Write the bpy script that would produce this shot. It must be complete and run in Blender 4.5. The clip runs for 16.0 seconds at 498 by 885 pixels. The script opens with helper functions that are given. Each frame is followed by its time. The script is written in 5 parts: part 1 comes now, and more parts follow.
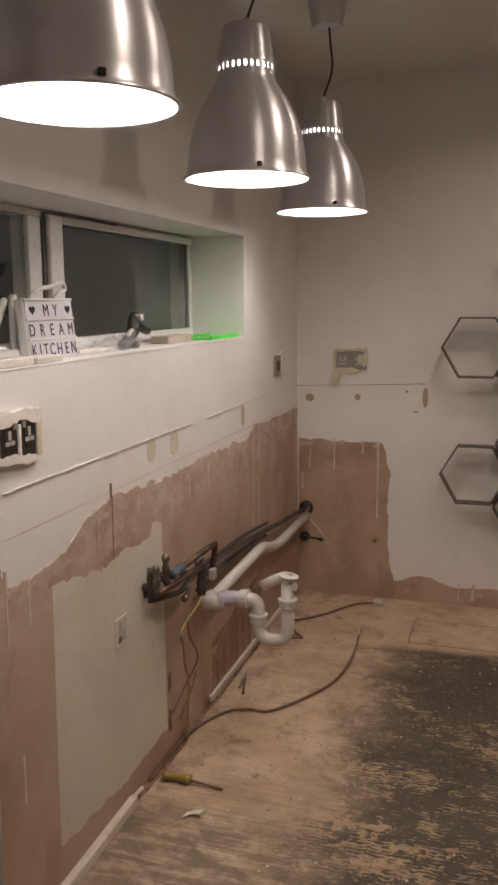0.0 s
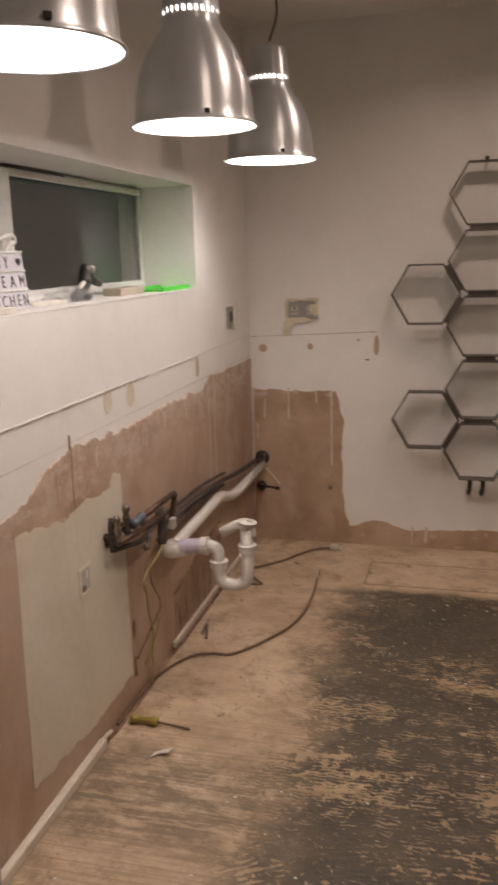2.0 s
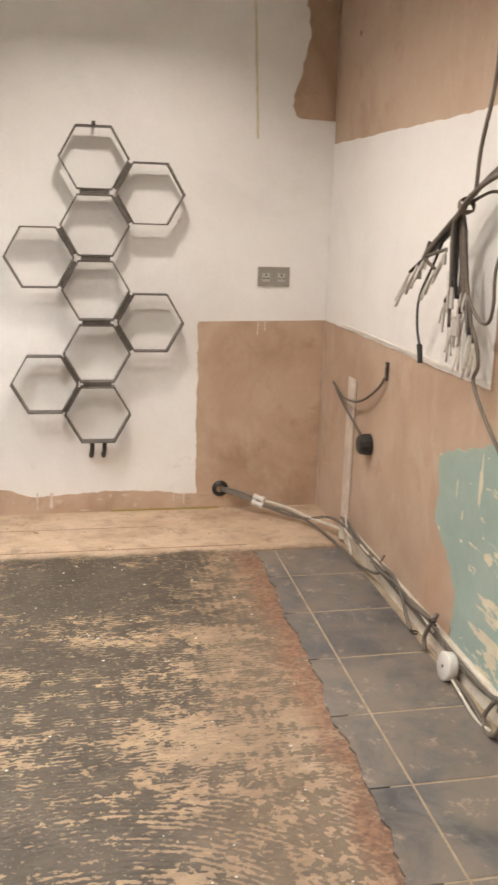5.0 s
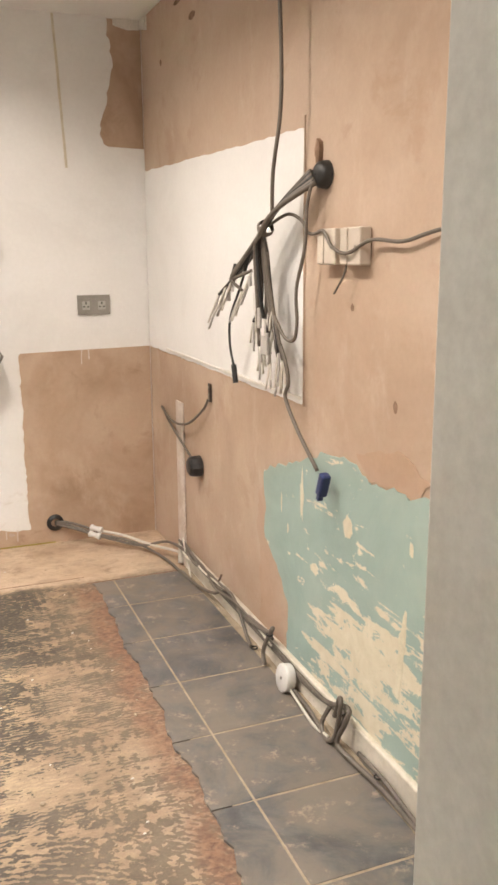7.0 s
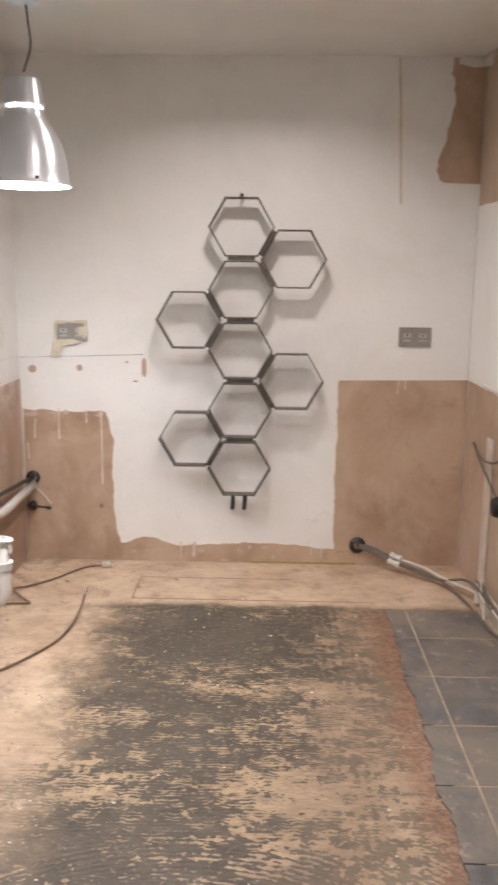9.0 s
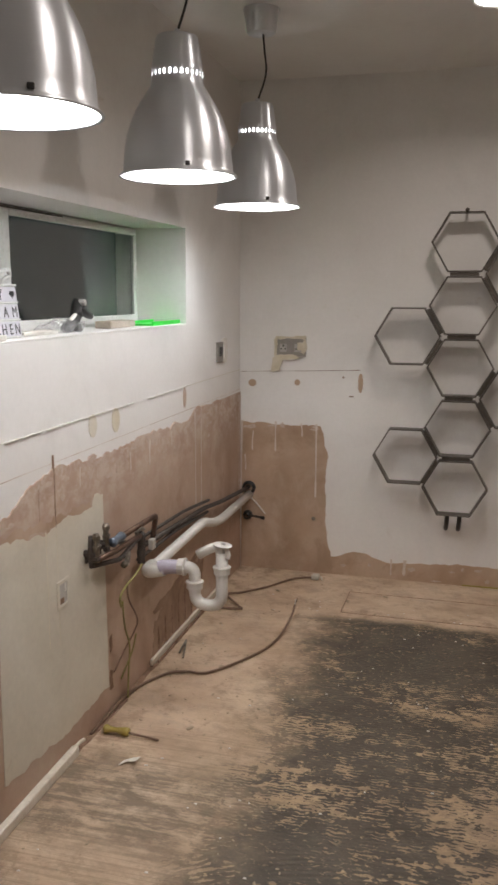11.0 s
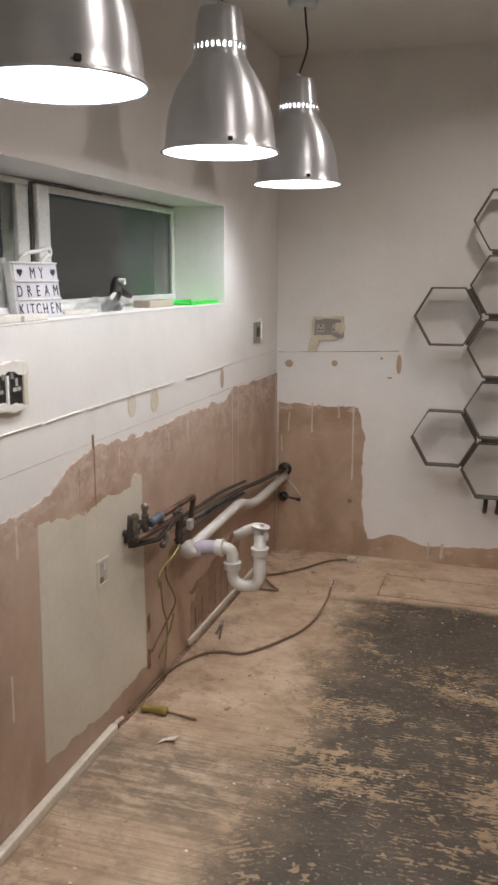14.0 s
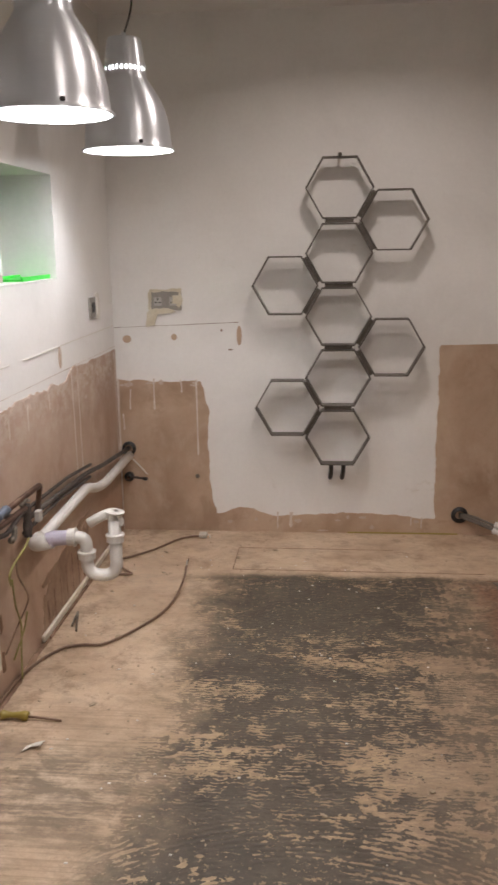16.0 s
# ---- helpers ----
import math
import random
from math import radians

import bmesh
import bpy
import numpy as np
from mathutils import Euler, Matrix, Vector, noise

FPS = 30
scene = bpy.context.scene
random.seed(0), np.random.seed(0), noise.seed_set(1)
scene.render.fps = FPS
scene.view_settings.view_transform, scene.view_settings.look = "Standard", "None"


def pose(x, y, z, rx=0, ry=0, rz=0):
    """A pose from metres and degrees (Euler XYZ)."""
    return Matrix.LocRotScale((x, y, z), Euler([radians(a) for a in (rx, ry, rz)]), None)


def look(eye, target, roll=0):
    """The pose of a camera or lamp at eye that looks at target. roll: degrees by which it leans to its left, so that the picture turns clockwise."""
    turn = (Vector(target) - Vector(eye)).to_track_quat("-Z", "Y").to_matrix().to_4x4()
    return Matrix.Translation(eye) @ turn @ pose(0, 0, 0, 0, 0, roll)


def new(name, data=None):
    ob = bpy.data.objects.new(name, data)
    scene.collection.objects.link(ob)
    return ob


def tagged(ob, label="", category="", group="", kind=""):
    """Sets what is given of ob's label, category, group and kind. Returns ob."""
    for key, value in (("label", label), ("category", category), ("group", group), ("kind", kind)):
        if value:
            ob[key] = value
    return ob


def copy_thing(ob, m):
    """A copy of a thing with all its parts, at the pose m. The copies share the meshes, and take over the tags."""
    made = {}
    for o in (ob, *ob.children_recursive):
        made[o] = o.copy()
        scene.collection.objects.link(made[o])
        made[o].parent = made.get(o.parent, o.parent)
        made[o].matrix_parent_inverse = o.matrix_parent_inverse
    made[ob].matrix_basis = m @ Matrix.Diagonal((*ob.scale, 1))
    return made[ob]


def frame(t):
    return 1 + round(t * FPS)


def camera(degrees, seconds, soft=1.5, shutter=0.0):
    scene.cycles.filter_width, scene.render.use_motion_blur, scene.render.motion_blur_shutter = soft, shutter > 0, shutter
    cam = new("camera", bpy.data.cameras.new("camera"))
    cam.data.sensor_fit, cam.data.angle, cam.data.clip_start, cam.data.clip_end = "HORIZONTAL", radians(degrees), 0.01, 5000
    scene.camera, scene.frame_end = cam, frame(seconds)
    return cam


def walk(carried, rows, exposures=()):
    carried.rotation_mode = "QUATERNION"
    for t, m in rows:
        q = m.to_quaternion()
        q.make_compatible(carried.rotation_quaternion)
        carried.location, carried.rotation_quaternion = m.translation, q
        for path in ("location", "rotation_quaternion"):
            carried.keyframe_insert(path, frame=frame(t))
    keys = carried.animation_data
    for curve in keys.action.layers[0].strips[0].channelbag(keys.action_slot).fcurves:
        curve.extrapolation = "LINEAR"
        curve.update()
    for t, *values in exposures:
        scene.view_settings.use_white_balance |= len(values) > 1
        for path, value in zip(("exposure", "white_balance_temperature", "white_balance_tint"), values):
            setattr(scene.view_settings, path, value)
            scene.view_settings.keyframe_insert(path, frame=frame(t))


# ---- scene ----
cam = camera(32.8, 16.0, soft=2.7, shutter=0.35)
EXPOSURES = [(0,-0.42,7050,22),(0.5,-0.42,7050,22),(1,-0.58,7050,22),(1.5,-0.5,7050,22),(2.5,0.28,7200,21),(3,0.57,6950,19),(3.5,0.8,6780,16),(4.3,1.03,6380,14),(5,1.38,6230,11),(7.5,1.64,6300,10),(8.3,1.44,6380,16),(9,1.15,5950,14),(11.5,0.0,6130,12),(12.5,0.15,6080,11),(14,0.16,6080,13),(14.5,0.08,6060,13),(15,0.2,6120,14),(16,0.42,6150,15)]
PATH = [
    (0, (0.981, -3.816, 1.381), (0.382, -1.937, 1.051), -0.4),
    (0.5, (1.017, -3.814, 1.378), (0.405, -1.947, 1.003), 0.5),
    (1, (1.052, -3.827, 1.374), (0.34, -2.0, 0.98), 0.9),
    (1.5, (1.052, -3.851, 1.38), (0.353, -2.015, 1.008), 0.3),
    (2, (0.988, -3.857, 1.367), (0.496, -1.968, 0.933), -1.5),
    (2.5, (0.951, -3.859, 1.345), (0.672, -1.933, 0.884), -0.8),
    (3, (0.95, -3.867, 1.347), (0.833, -1.927, 0.876), 0.2),
    (3.5, (0.957, -3.878, 1.351), (0.992, -1.936, 0.878), 0.7),
    (4, (0.962, -3.878, 1.342), (1.128, -1.94, 0.873), 1.1),
    (4.5, (0.971, -3.871, 1.341), (1.228, -1.95, 0.849), 1.4),
    (5, (0.986, -3.87, 1.334), (1.367, -1.971, 0.838), 1.7),
    (7.3, (1.075, -3.905, 1.337), (1.801, -2.09, 0.914), -0.5),
    (7.5, (1.073, -3.911, 1.338), (1.769, -2.082, 0.928), -0.7),
    (8, (1.068, -3.924, 1.362), (1.567, -2.031, 0.952), -0.4),
    (8.5, (1.108, -3.927, 1.362), (1.344, -1.984, 0.951), 0.7),
    (9, (1.161, -3.966, 1.372), (1.126, -2.003, 0.989), 0.7),
    (11.5, (1.11, -3.986, 1.37), (0.51, -2.11, 1.024), 0.3),
    (12, (1.094, -3.985, 1.367), (0.399, -2.145, 1.007), 0.3),
    (12.5, (1.089, -3.986, 1.365), (0.373, -2.153, 1.005), 0.3),
    (13, (1.091, -3.985, 1.366), (0.42, -2.137, 0.996), 0.4),
    (13.5, (1.093, -3.98, 1.365), (0.459, -2.122, 0.982), 0.4),
    (14, (1.095, -3.974, 1.362), (0.513, -2.101, 0.971), 0.2),
    (14.5, (1.09, -3.967, 1.361), (0.574, -2.078, 0.957), 0.1),
    (15, (1.058, -3.951, 1.362), (0.643, -2.041, 0.939), -0.4),
    (15.5, (1.029, -3.915, 1.363), (0.719, -1.992, 0.91), -0.8),
    (16, (1.006, -3.899, 1.362), (0.819, -1.961, 0.905), -0.9),
]
walk(cam, [(t, look(eye, target, roll)) for t, eye, target, roll in PATH], EXPOSURES)
PENDANT_WATTS, CEILING_WATTS, HALL_WATTS = 6.3, 4.7, 3.0

# ---- world and lights ----
world = bpy.data.worlds.new("night")
scene.world = world
world.use_nodes = True
world.node_tree.nodes["Background"].inputs[0].default_value = (0.32, 0.45, 0.46, 1)
world.node_tree.nodes["Background"].inputs[1].default_value = 0.028

PENDANT_X, PENDANT_Y, RIM = 0.333, (-0.963, -1.784, -2.615), 1.669
CEIL = 2.33
W = 2.115
DOOR_Y, DOOR_T, DOOR_L, DOOR_R, DOOR_H = -3.32, 0.12, 0.624, 1.464, 2.04


def point_lamp(name, at, watts, colour, radius):
    d = bpy.data.lights.new(name, "POINT")
    d.energy, d.color, d.shadow_soft_size = watts, colour, radius
    ob = new(name, d)
    ob.location = at
    return ob


for py in PENDANT_Y:
    point_lamp("bulb_light", (PENDANT_X, py, RIM + 0.125), PENDANT_WATTS, (0.95, 0.965, 0.96), 0.035)
SPOTS = ((1.13, -0.88), (1.13, -1.80), (1.13, -2.66))


def ceiling_glow(name, at, watts):
    d = bpy.data.lights.new(name, "AREA")
    d.energy, d.color, d.shape, d.size, d.spread = watts, (1.0, 0.87, 0.74), "DISK", 0.14, radians(150)
    new(name, d).location = at


for sx, sy in SPOTS:
    ceiling_glow("ceiling_light_glow", (sx, sy, CEIL - 0.010), CEILING_WATTS)
ceiling_glow("hall_light_glow", (1.5, -5.0, CEIL - 0.010), HALL_WATTS)

# ---- materials ----


def nodes_of(name):
    m = bpy.data.materials.new(name)
    m.use_nodes = True
    nt = m.node_tree
    return m, nt, nt.nodes["Principled BSDF"]


def link(nt, a, b):
    nt.links.new(a, b)


def noise_node(nt, vec, scale, detail=6, rough=0.6, dist=0.0):
    n = nt.nodes.new("ShaderNodeTexNoise")
    n.inputs["Scale"].default_value, n.inputs["Detail"].default_value = scale, detail
    n.inputs["Roughness"].default_value, n.inputs["Distortion"].default_value = rough, dist
    link(nt, vec, n.inputs["Vector"])
    return n.outputs["Fac"]


def ramp(nt, fac, stops):
    r = nt.nodes.new("ShaderNodeValToRGB")
    el = r.color_ramp.elements
    while len(el) < len(stops):
        el.new(0.5)
    for e, (p, c) in zip(el, stops):
        e.position, e.color = p, (*c, 1) if len(c) == 3 else c
    link(nt, fac, r.inputs[0])
    return r.outputs[0]


def mixc(nt, fac, a, b, mode="MIX"):
    n = nt.nodes.new("ShaderNodeMix")
    n.data_type, n.blend_type = "RGBA", mode
    for sock, v in ((n.inputs[0], fac), (n.inputs[6], a), (n.inputs[7], b)):
        if isinstance(v, (int, float)):
            sock.default_value = v
        elif isinstance(v, tuple):
            sock.default_value = (*v, 1)
        else:
            link(nt, v, sock)
    return n.outputs[2]


def mathn(nt, op, a, b=0.0, c=0.0, clamp=False):
    n = nt.nodes.new("ShaderNodeMath")
    n.operation, n.use_clamp = op, clamp
    for sock, v in zip(n.inputs, (a, b, c)):
        if isinstance(v, (int, float)):
            sock.default_value = v
        else:
            link(nt, v, sock)
    return n.outputs[0]


def step(nt, v, lo, hi):
    n = nt.nodes.new("ShaderNodeMapRange")
    n.interpolation_type = "SMOOTHSTEP"
    n.inputs["From Min"].default_value, n.inputs["From Max"].default_value = lo, hi
    link(nt, v, n.inputs["Value"])
    return n.outputs["Result"]


def place(nt, scale=(1, 1, 1), rot=(0, 0, 0)):
    g = nt.nodes.new("ShaderNodeNewGeometry")
    m = nt.nodes.new("ShaderNodeMapping")
    m.inputs["Scale"].default_value = scale
    m.inputs["Rotation"].default_value = rot
    link(nt, g.outputs["Position"], m.inputs["Vector"])
    return m.outputs["Vector"]


def bump(nt, p, height, strength=0.3, dist=0.01):
    b = nt.nodes.new("ShaderNodeBump")
    b.inputs["Strength"].default_value, b.inputs["Distance"].default_value = strength, dist
    link(nt, height, b.inputs["Height"])
    link(nt, b.outputs[0], p.inputs["Normal"])


def surface(name, lo, mid, hi, big=2.0, fine=40.0, rough=0.7, metal=0.0, relief=0.2, dist=0.004, stain=None, stain_scale=1.3, stain_at=0.62, stretch=(1, 1, 1), grain=0.35):
    """A worn surface: three tones at a large scale, a fine grain over them, optional stains, and relief."""
    m, nt, p = nodes_of(name)
    v = place(nt, stretch)
    a = noise_node(nt, v, big, 5, 0.65, 0.4)
    c = ramp(nt, a, ((0.30, lo), (0.5, mid), (0.72, hi)))
    f = noise_node(nt, v, fine, 8, 0.7)
    c = mixc(nt, grain, c, ramp(nt, f, ((0.25, (0.55, 0.55, 0.55)), (0.75, (1.25, 1.25, 1.25)))), "MULTIPLY")
    if stain:
        s = noise_node(nt, v, stain_scale, 7, 0.72, 0.8)
        c = mixc(nt, step(nt, s, stain_at, stain_at + 0.10), c, stain)
    link(nt, c, p.inputs["Base Color"])
    r = ramp(nt, f, ((0.2, (rough - 0.08,) * 3), (0.8, (min(1, rough + 0.1),) * 3)))
    link(nt, r, p.inputs["Roughness"])
    p.inputs["Metallic"].default_value = metal
    bump(nt, p, mathn(nt, "ADD", mathn(nt, "MULTIPLY", a, 0.6), mathn(nt, "MULTIPLY", f, 0.4)), relief, dist)
    return m


def plain(name, colour, rough=0.5, metal=0.0, var=0.12, scale=30):
    lo, hi = tuple(c * (1 - var) for c in colour), tuple(min(1, c * (1 + var)) for c in colour)
    return surface(name, lo, colour, hi, scale * 0.3, scale * 4, rough, metal, 0.05, 0.001, grain=0.10)


M_WHITE = surface("white_wall_paint", (0.70, 0.685, 0.66), (0.775, 0.762, 0.738), (0.81, 0.797, 0.775), 1.6, 55, 0.62, 0, 0.14, 0.003, (0.62, 0.575, 0.52), 2.2, 0.64, grain=0.10)
M_CEIL = surface("ceiling_paint", (0.68, 0.66, 0.63), (0.74, 0.72, 0.69), (0.78, 0.76, 0.73), 1.4, 40, 0.75, 0, 0.12, 0.003, grain=0.08)
def plaster(name, lo, mid, hi, pale, dark, wash=None, amount=0.5, cloud=1.7):
    """Bare plaster: clouds, trowel sweeps, damp blotches and, within a height band, a thin pale wash."""
    m, nt, p = nodes_of(name)
    v = place(nt)
    a = noise_node(nt, v, cloud, 5, 0.55, 0.5)
    c = ramp(nt, a, ((0.36, lo), (0.5, mid), (0.63, hi)))
    sweep = noise_node(nt, place(nt, (4, 4, 2.0), (0.4, 0.4, 0)), 1.7, 8, 0.72, 0.25)
    c = mixc(nt, mathn(nt, "MULTIPLY", step(nt, sweep, 0.50, 0.72), 0.55), c, pale)
    blot = noise_node(nt, v, 3.8, 8, 0.72, 0.4)
    c = mixc(nt, mathn(nt, "MULTIPLY", step(nt, blot, 0.54, 0.66), 0.5), c, dark)
    f = noise_node(nt, v, 60, 8, 0.7)
    c = mixc(nt, 0.16, c, ramp(nt, f, ((0.25, (0.6, 0.6, 0.6)), (0.75, (1.2, 1.2, 1.2)))), "MULTIPLY")
    if wash:
        sep = nt.nodes.new("ShaderNodeSeparateXYZ")
        link(nt, v, sep.inputs[0])
        band = step(nt, sep.outputs[2], *wash)
        brush = noise_node(nt, place(nt, (9, 9, 12)), 1.0, 9, 0.78, 0.1)
        c = mixc(nt, mathn(nt, "MULTIPLY", mathn(nt, "MULTIPLY", band, step(nt, brush, 0.42, 0.62)), amount), c, (0.58, 0.50, 0.43))
    link(nt, c, p.inputs["Base Color"])
    p.inputs["Roughness"].default_value = 0.82
    bump(nt, p, mathn(nt, "ADD", mathn(nt, "MULTIPLY", sweep, 0.6), mathn(nt, "MULTIPLY", f, 0.3)), 0.22, 0.004)
    return m


M_PINK = plaster("bare_pink_plaster", (0.36, 0.245, 0.176), (0.43, 0.305, 0.225), (0.48, 0.355, 0.272), (0.53, 0.41, 0.325), (0.335, 0.215, 0.148), (0.60, 0.88), 0.75)
M_PINK_WET = plaster("damp_pink_plaster", (0.335, 0.225, 0.148), (0.435, 0.308, 0.215), (0.50, 0.37, 0.268), (0.53, 0.41, 0.31), (0.30, 0.195, 0.125), (0.02, 0.0), 0.0, 2.3)
M_DAMP = surface("dirty_damp_plaster", (0.24, 0.158, 0.105), (0.32, 0.215, 0.148), (0.40, 0.285, 0.205), 9, 70, 0.85, 0, 0.3, 0.003)
M_PINK_PALE = plaster("pale_pink_plaster", (0.405, 0.288, 0.205), (0.46, 0.34, 0.248), (0.50, 0.382, 0.29), (0.54, 0.43, 0.34), (0.395, 0.265, 0.178))
M_BOARD = surface("plasterboard_paper", (0.57, 0.525, 0.43), (0.635, 0.59, 0.495), (0.67, 0.635, 0.545), 2.2, 60, 0.8, 0, 0.1, 0.002, (0.46, 0.38, 0.29), 3.0, 0.64, grain=0.18)
M_CREAM = surface("scraped_cream_paint", (0.60, 0.53, 0.38), (0.68, 0.62, 0.47), (0.74, 0.69, 0.55), 6.0, 80, 0.7, 0, 0.3, 0.003, (0.36, 0.44, 0.36), 8, 0.62)
M_FILLER = surface("white_filler", (0.66, 0.63, 0.57), (0.74, 0.71, 0.65), (0.80, 0.78, 0.73), 9, 120, 0.8, 0, 0.4, 0.003)
M_STAIN = plaster("stained_orange_plaster", (0.40, 0.268, 0.18), (0.45, 0.315, 0.222), (0.49, 0.36, 0.265), (0.52, 0.395, 0.30), (0.37, 0.235, 0.152))
M_SMEAR = surface("paint_smear", (0.52, 0.42, 0.35), (0.60, 0.52, 0.45), (0.68, 0.62, 0.56), 14, 90, 0.75, 0, 0.2, 0.002)
M_WASH = surface("thin_paint_wash", (0.47, 0.36, 0.285), (0.52, 0.415, 0.34), (0.57, 0.475, 0.40), 14, 90, 0.8, 0, 0.15, 0.002)
M_DIRT = surface("dark_gap", (0.03, 0.022, 0.016), (0.05, 0.038, 0.028), (0.09, 0.065, 0.045), 20, 120, 0.9, 0, 0.4, 0.004)
M_BROWN = surface("scorched_brown_plaster", (0.12, 0.07, 0.04), (0.22, 0.135, 0.085), (0.34, 0.22, 0.155), 16, 80, 0.85, 0, 0.4, 0.004)
M_SKIRT = surface("chipped_skirting_paint", (0.54, 0.47, 0.37), (0.66, 0.60, 0.50), (0.71, 0.66, 0.57), 9, 80, 0.5, 0, 0.3, 0.003, (0.28, 0.19, 0.12), 9, 0.63)
M_JAMB = surface("door_lining_paint", (0.46, 0.455, 0.415), (0.51, 0.505, 0.46), (0.55, 0.545, 0.50), 1.5, 60, 0.45, 0, 0.08, 0.002)
M_TAPE = surface("masking_tape", (0.55, 0.49, 0.36), (0.64, 0.58, 0.45), (0.70, 0.66, 0.55), 12, 90, 0.7, 0, 0.3, 0.003)
M_UPVC = plain("white_upvc", (0.72, 0.725, 0.70), 0.28, 0, 0.05)
M_WPLAST = plain("white_waste_plastic", (0.66, 0.635, 0.60), 0.33, 0, 0.07)
M_LILAC = plain("lilac_rubber", (0.50, 0.46, 0.56), 0.45)
M_BLACK = plain("black_plastic", (0.018, 0.017, 0.016), 0.4, 0, 0.3)
M_CABLE = plain("grey_cable_sheath", (0.135, 0.114, 0.092), 0.5, 0, 0.25)
M_CABLE_B = plain("brown_cable_sheath", (0.19, 0.12, 0.08), 0.5, 0, 0.25)
M_CABLE_W = plain("white_flex_sheath", (0.62, 0.58, 0.50), 0.45, 0, 0.12)
M_CORE = plain("stripped_core", (0.60, 0.57, 0.50), 0.45, 0, 0.2)
M_EARTH = plain("green_yellow_core", (0.24, 0.215, 0.07), 0.5, 0, 0.4)
M_BLUE = plain("blue_plug_plastic", (0.02, 0.035, 0.11), 0.35)
M_COPPER = surface("tarnished_copper", (0.06, 0.036, 0.025), (0.12, 0.07, 0.048), (0.19, 0.12, 0.085), 12, 90, 0.5, 0.6, 0.15, 0.002)
M_LAG = surface("dark_pipe", (0.03, 0.022, 0.018), (0.055, 0.042, 0.034), (0.10, 0.08, 0.065), 10, 90, 0.6, 0, 0.3, 0.003)
M_BRASS = surface("dull_plated_brass", (0.12, 0.10, 0.08), (0.24, 0.21, 0.17), (0.42, 0.38, 0.33), 30, 120, 0.35, 0.9, 0.1, 0.001)
M_BLUEGREY = plain("blue_grey_fitting", (0.10, 0.125, 0.165), 0.45)
M_PEWTER = surface("pewter_plate", (0.24, 0.225, 0.20), (0.30, 0.28, 0.25), (0.35, 0.33, 0.30), 6, 150, 0.42, 0.35, 0.06, 0.001)
M_INSERT = plain("socket_insert", (0.42, 0.40, 0.37), 0.4)
M_IRON = surface("gunmetal_bar", (0.095, 0.084, 0.072), (0.13, 0.115, 0.098), (0.18, 0.16, 0.138), 8, 120, 0.42, 0.55, 0.1, 0.001)
M_HANDLE = plain("yellow_handle", (0.30, 0.235, 0.04), 0.35)
M_STEEL = plain("steel", (0.30, 0.27, 0.24), 0.4, 0.9)
M_WOODBLK = surface("pale_wood_block", (0.40, 0.34, 0.27), (0.50, 0.44, 0.36), (0.56, 0.5, 0.42), 10, 90, 0.7)
M_LETTER = plain("black_letter_film", (0.012, 0.012, 0.014), 0.4)
M_SIGN = plain("white_letter_panel", (0.66, 0.65, 0.70), 0.35, 0, 0.04)
M_BOX = plain("grubby_white_plastic", (0.56, 0.49, 0.41), 0.5, 0, 0.08)
M_RIMGREY = plain("vent_seal", (0.10, 0.095, 0.085), 0.6)

M_GREEN, nt, p = nodes_of("old_green_paint")
v = place(nt)
c = ramp(nt, noise_node(nt, v, 3.0, 6, 0.65, 0.4), ((0.3, (0.265, 0.35, 0.315)), (0.5, (0.315, 0.41, 0.37)), (0.7, (0.37, 0.455, 0.405))))
sep = nt.nodes.new("ShaderNodeSeparateXYZ")
link(nt, v, sep.inputs[0])
dist = mathn(nt, "SQRT", mathn(nt, "ADD", mathn(nt, "POWER", mathn(nt, "MULTIPLY", mathn(nt, "ADD", sep.outputs[1], 2.10), 2.2), 2.0), mathn(nt, "POWER", mathn(nt, "MULTIPLY", mathn(nt, "SUBTRACT", sep.outputs[2], 0.25), 3.2), 2.0)))
scr = noise_node(nt, place(nt, (1, 5, 26), (radians(-42), 0, 0)), 1.0, 6, 0.62, 0.6)
scr2 = noise_node(nt, v, 13, 8, 0.75, 0.5)
amount = mathn(nt, "ADD", mathn(nt, "ADD", mathn(nt, "MULTIPLY", scr, 0.9), mathn(nt, "MULTIPLY", scr2, 0.5)), mathn(nt, "MULTIPLY", mathn(nt, "SUBTRACT", 1.0, dist, clamp=True), 0.29))
worn = step(nt, amount, 0.825, 0.855)
c = mixc(nt, worn, c, ramp(nt, scr2, ((0.3, (0.58, 0.51, 0.37)), (0.7, (0.72, 0.66, 0.52)))))
link(nt, c, p.inputs["Base Color"])
p.inputs["Roughness"].default_value = 0.62
bump(nt, p, worn, 0.25, 0.002)

M_GREEN_GLOW, nt, p = nodes_of("glowing_green_plastic")
v = place(nt)
link(nt, ramp(nt, noise_node(nt, v, 60), ((0.3, (0.03, 0.58, 0.04)), (0.7, (0.05, 0.70, 0.06)))), p.inputs["Base Color"])
p.inputs["Roughness"].default_value = 0.35
# weak green emission added to the plastic, which is no lamp
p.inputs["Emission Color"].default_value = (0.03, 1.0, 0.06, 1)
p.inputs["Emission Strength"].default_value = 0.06

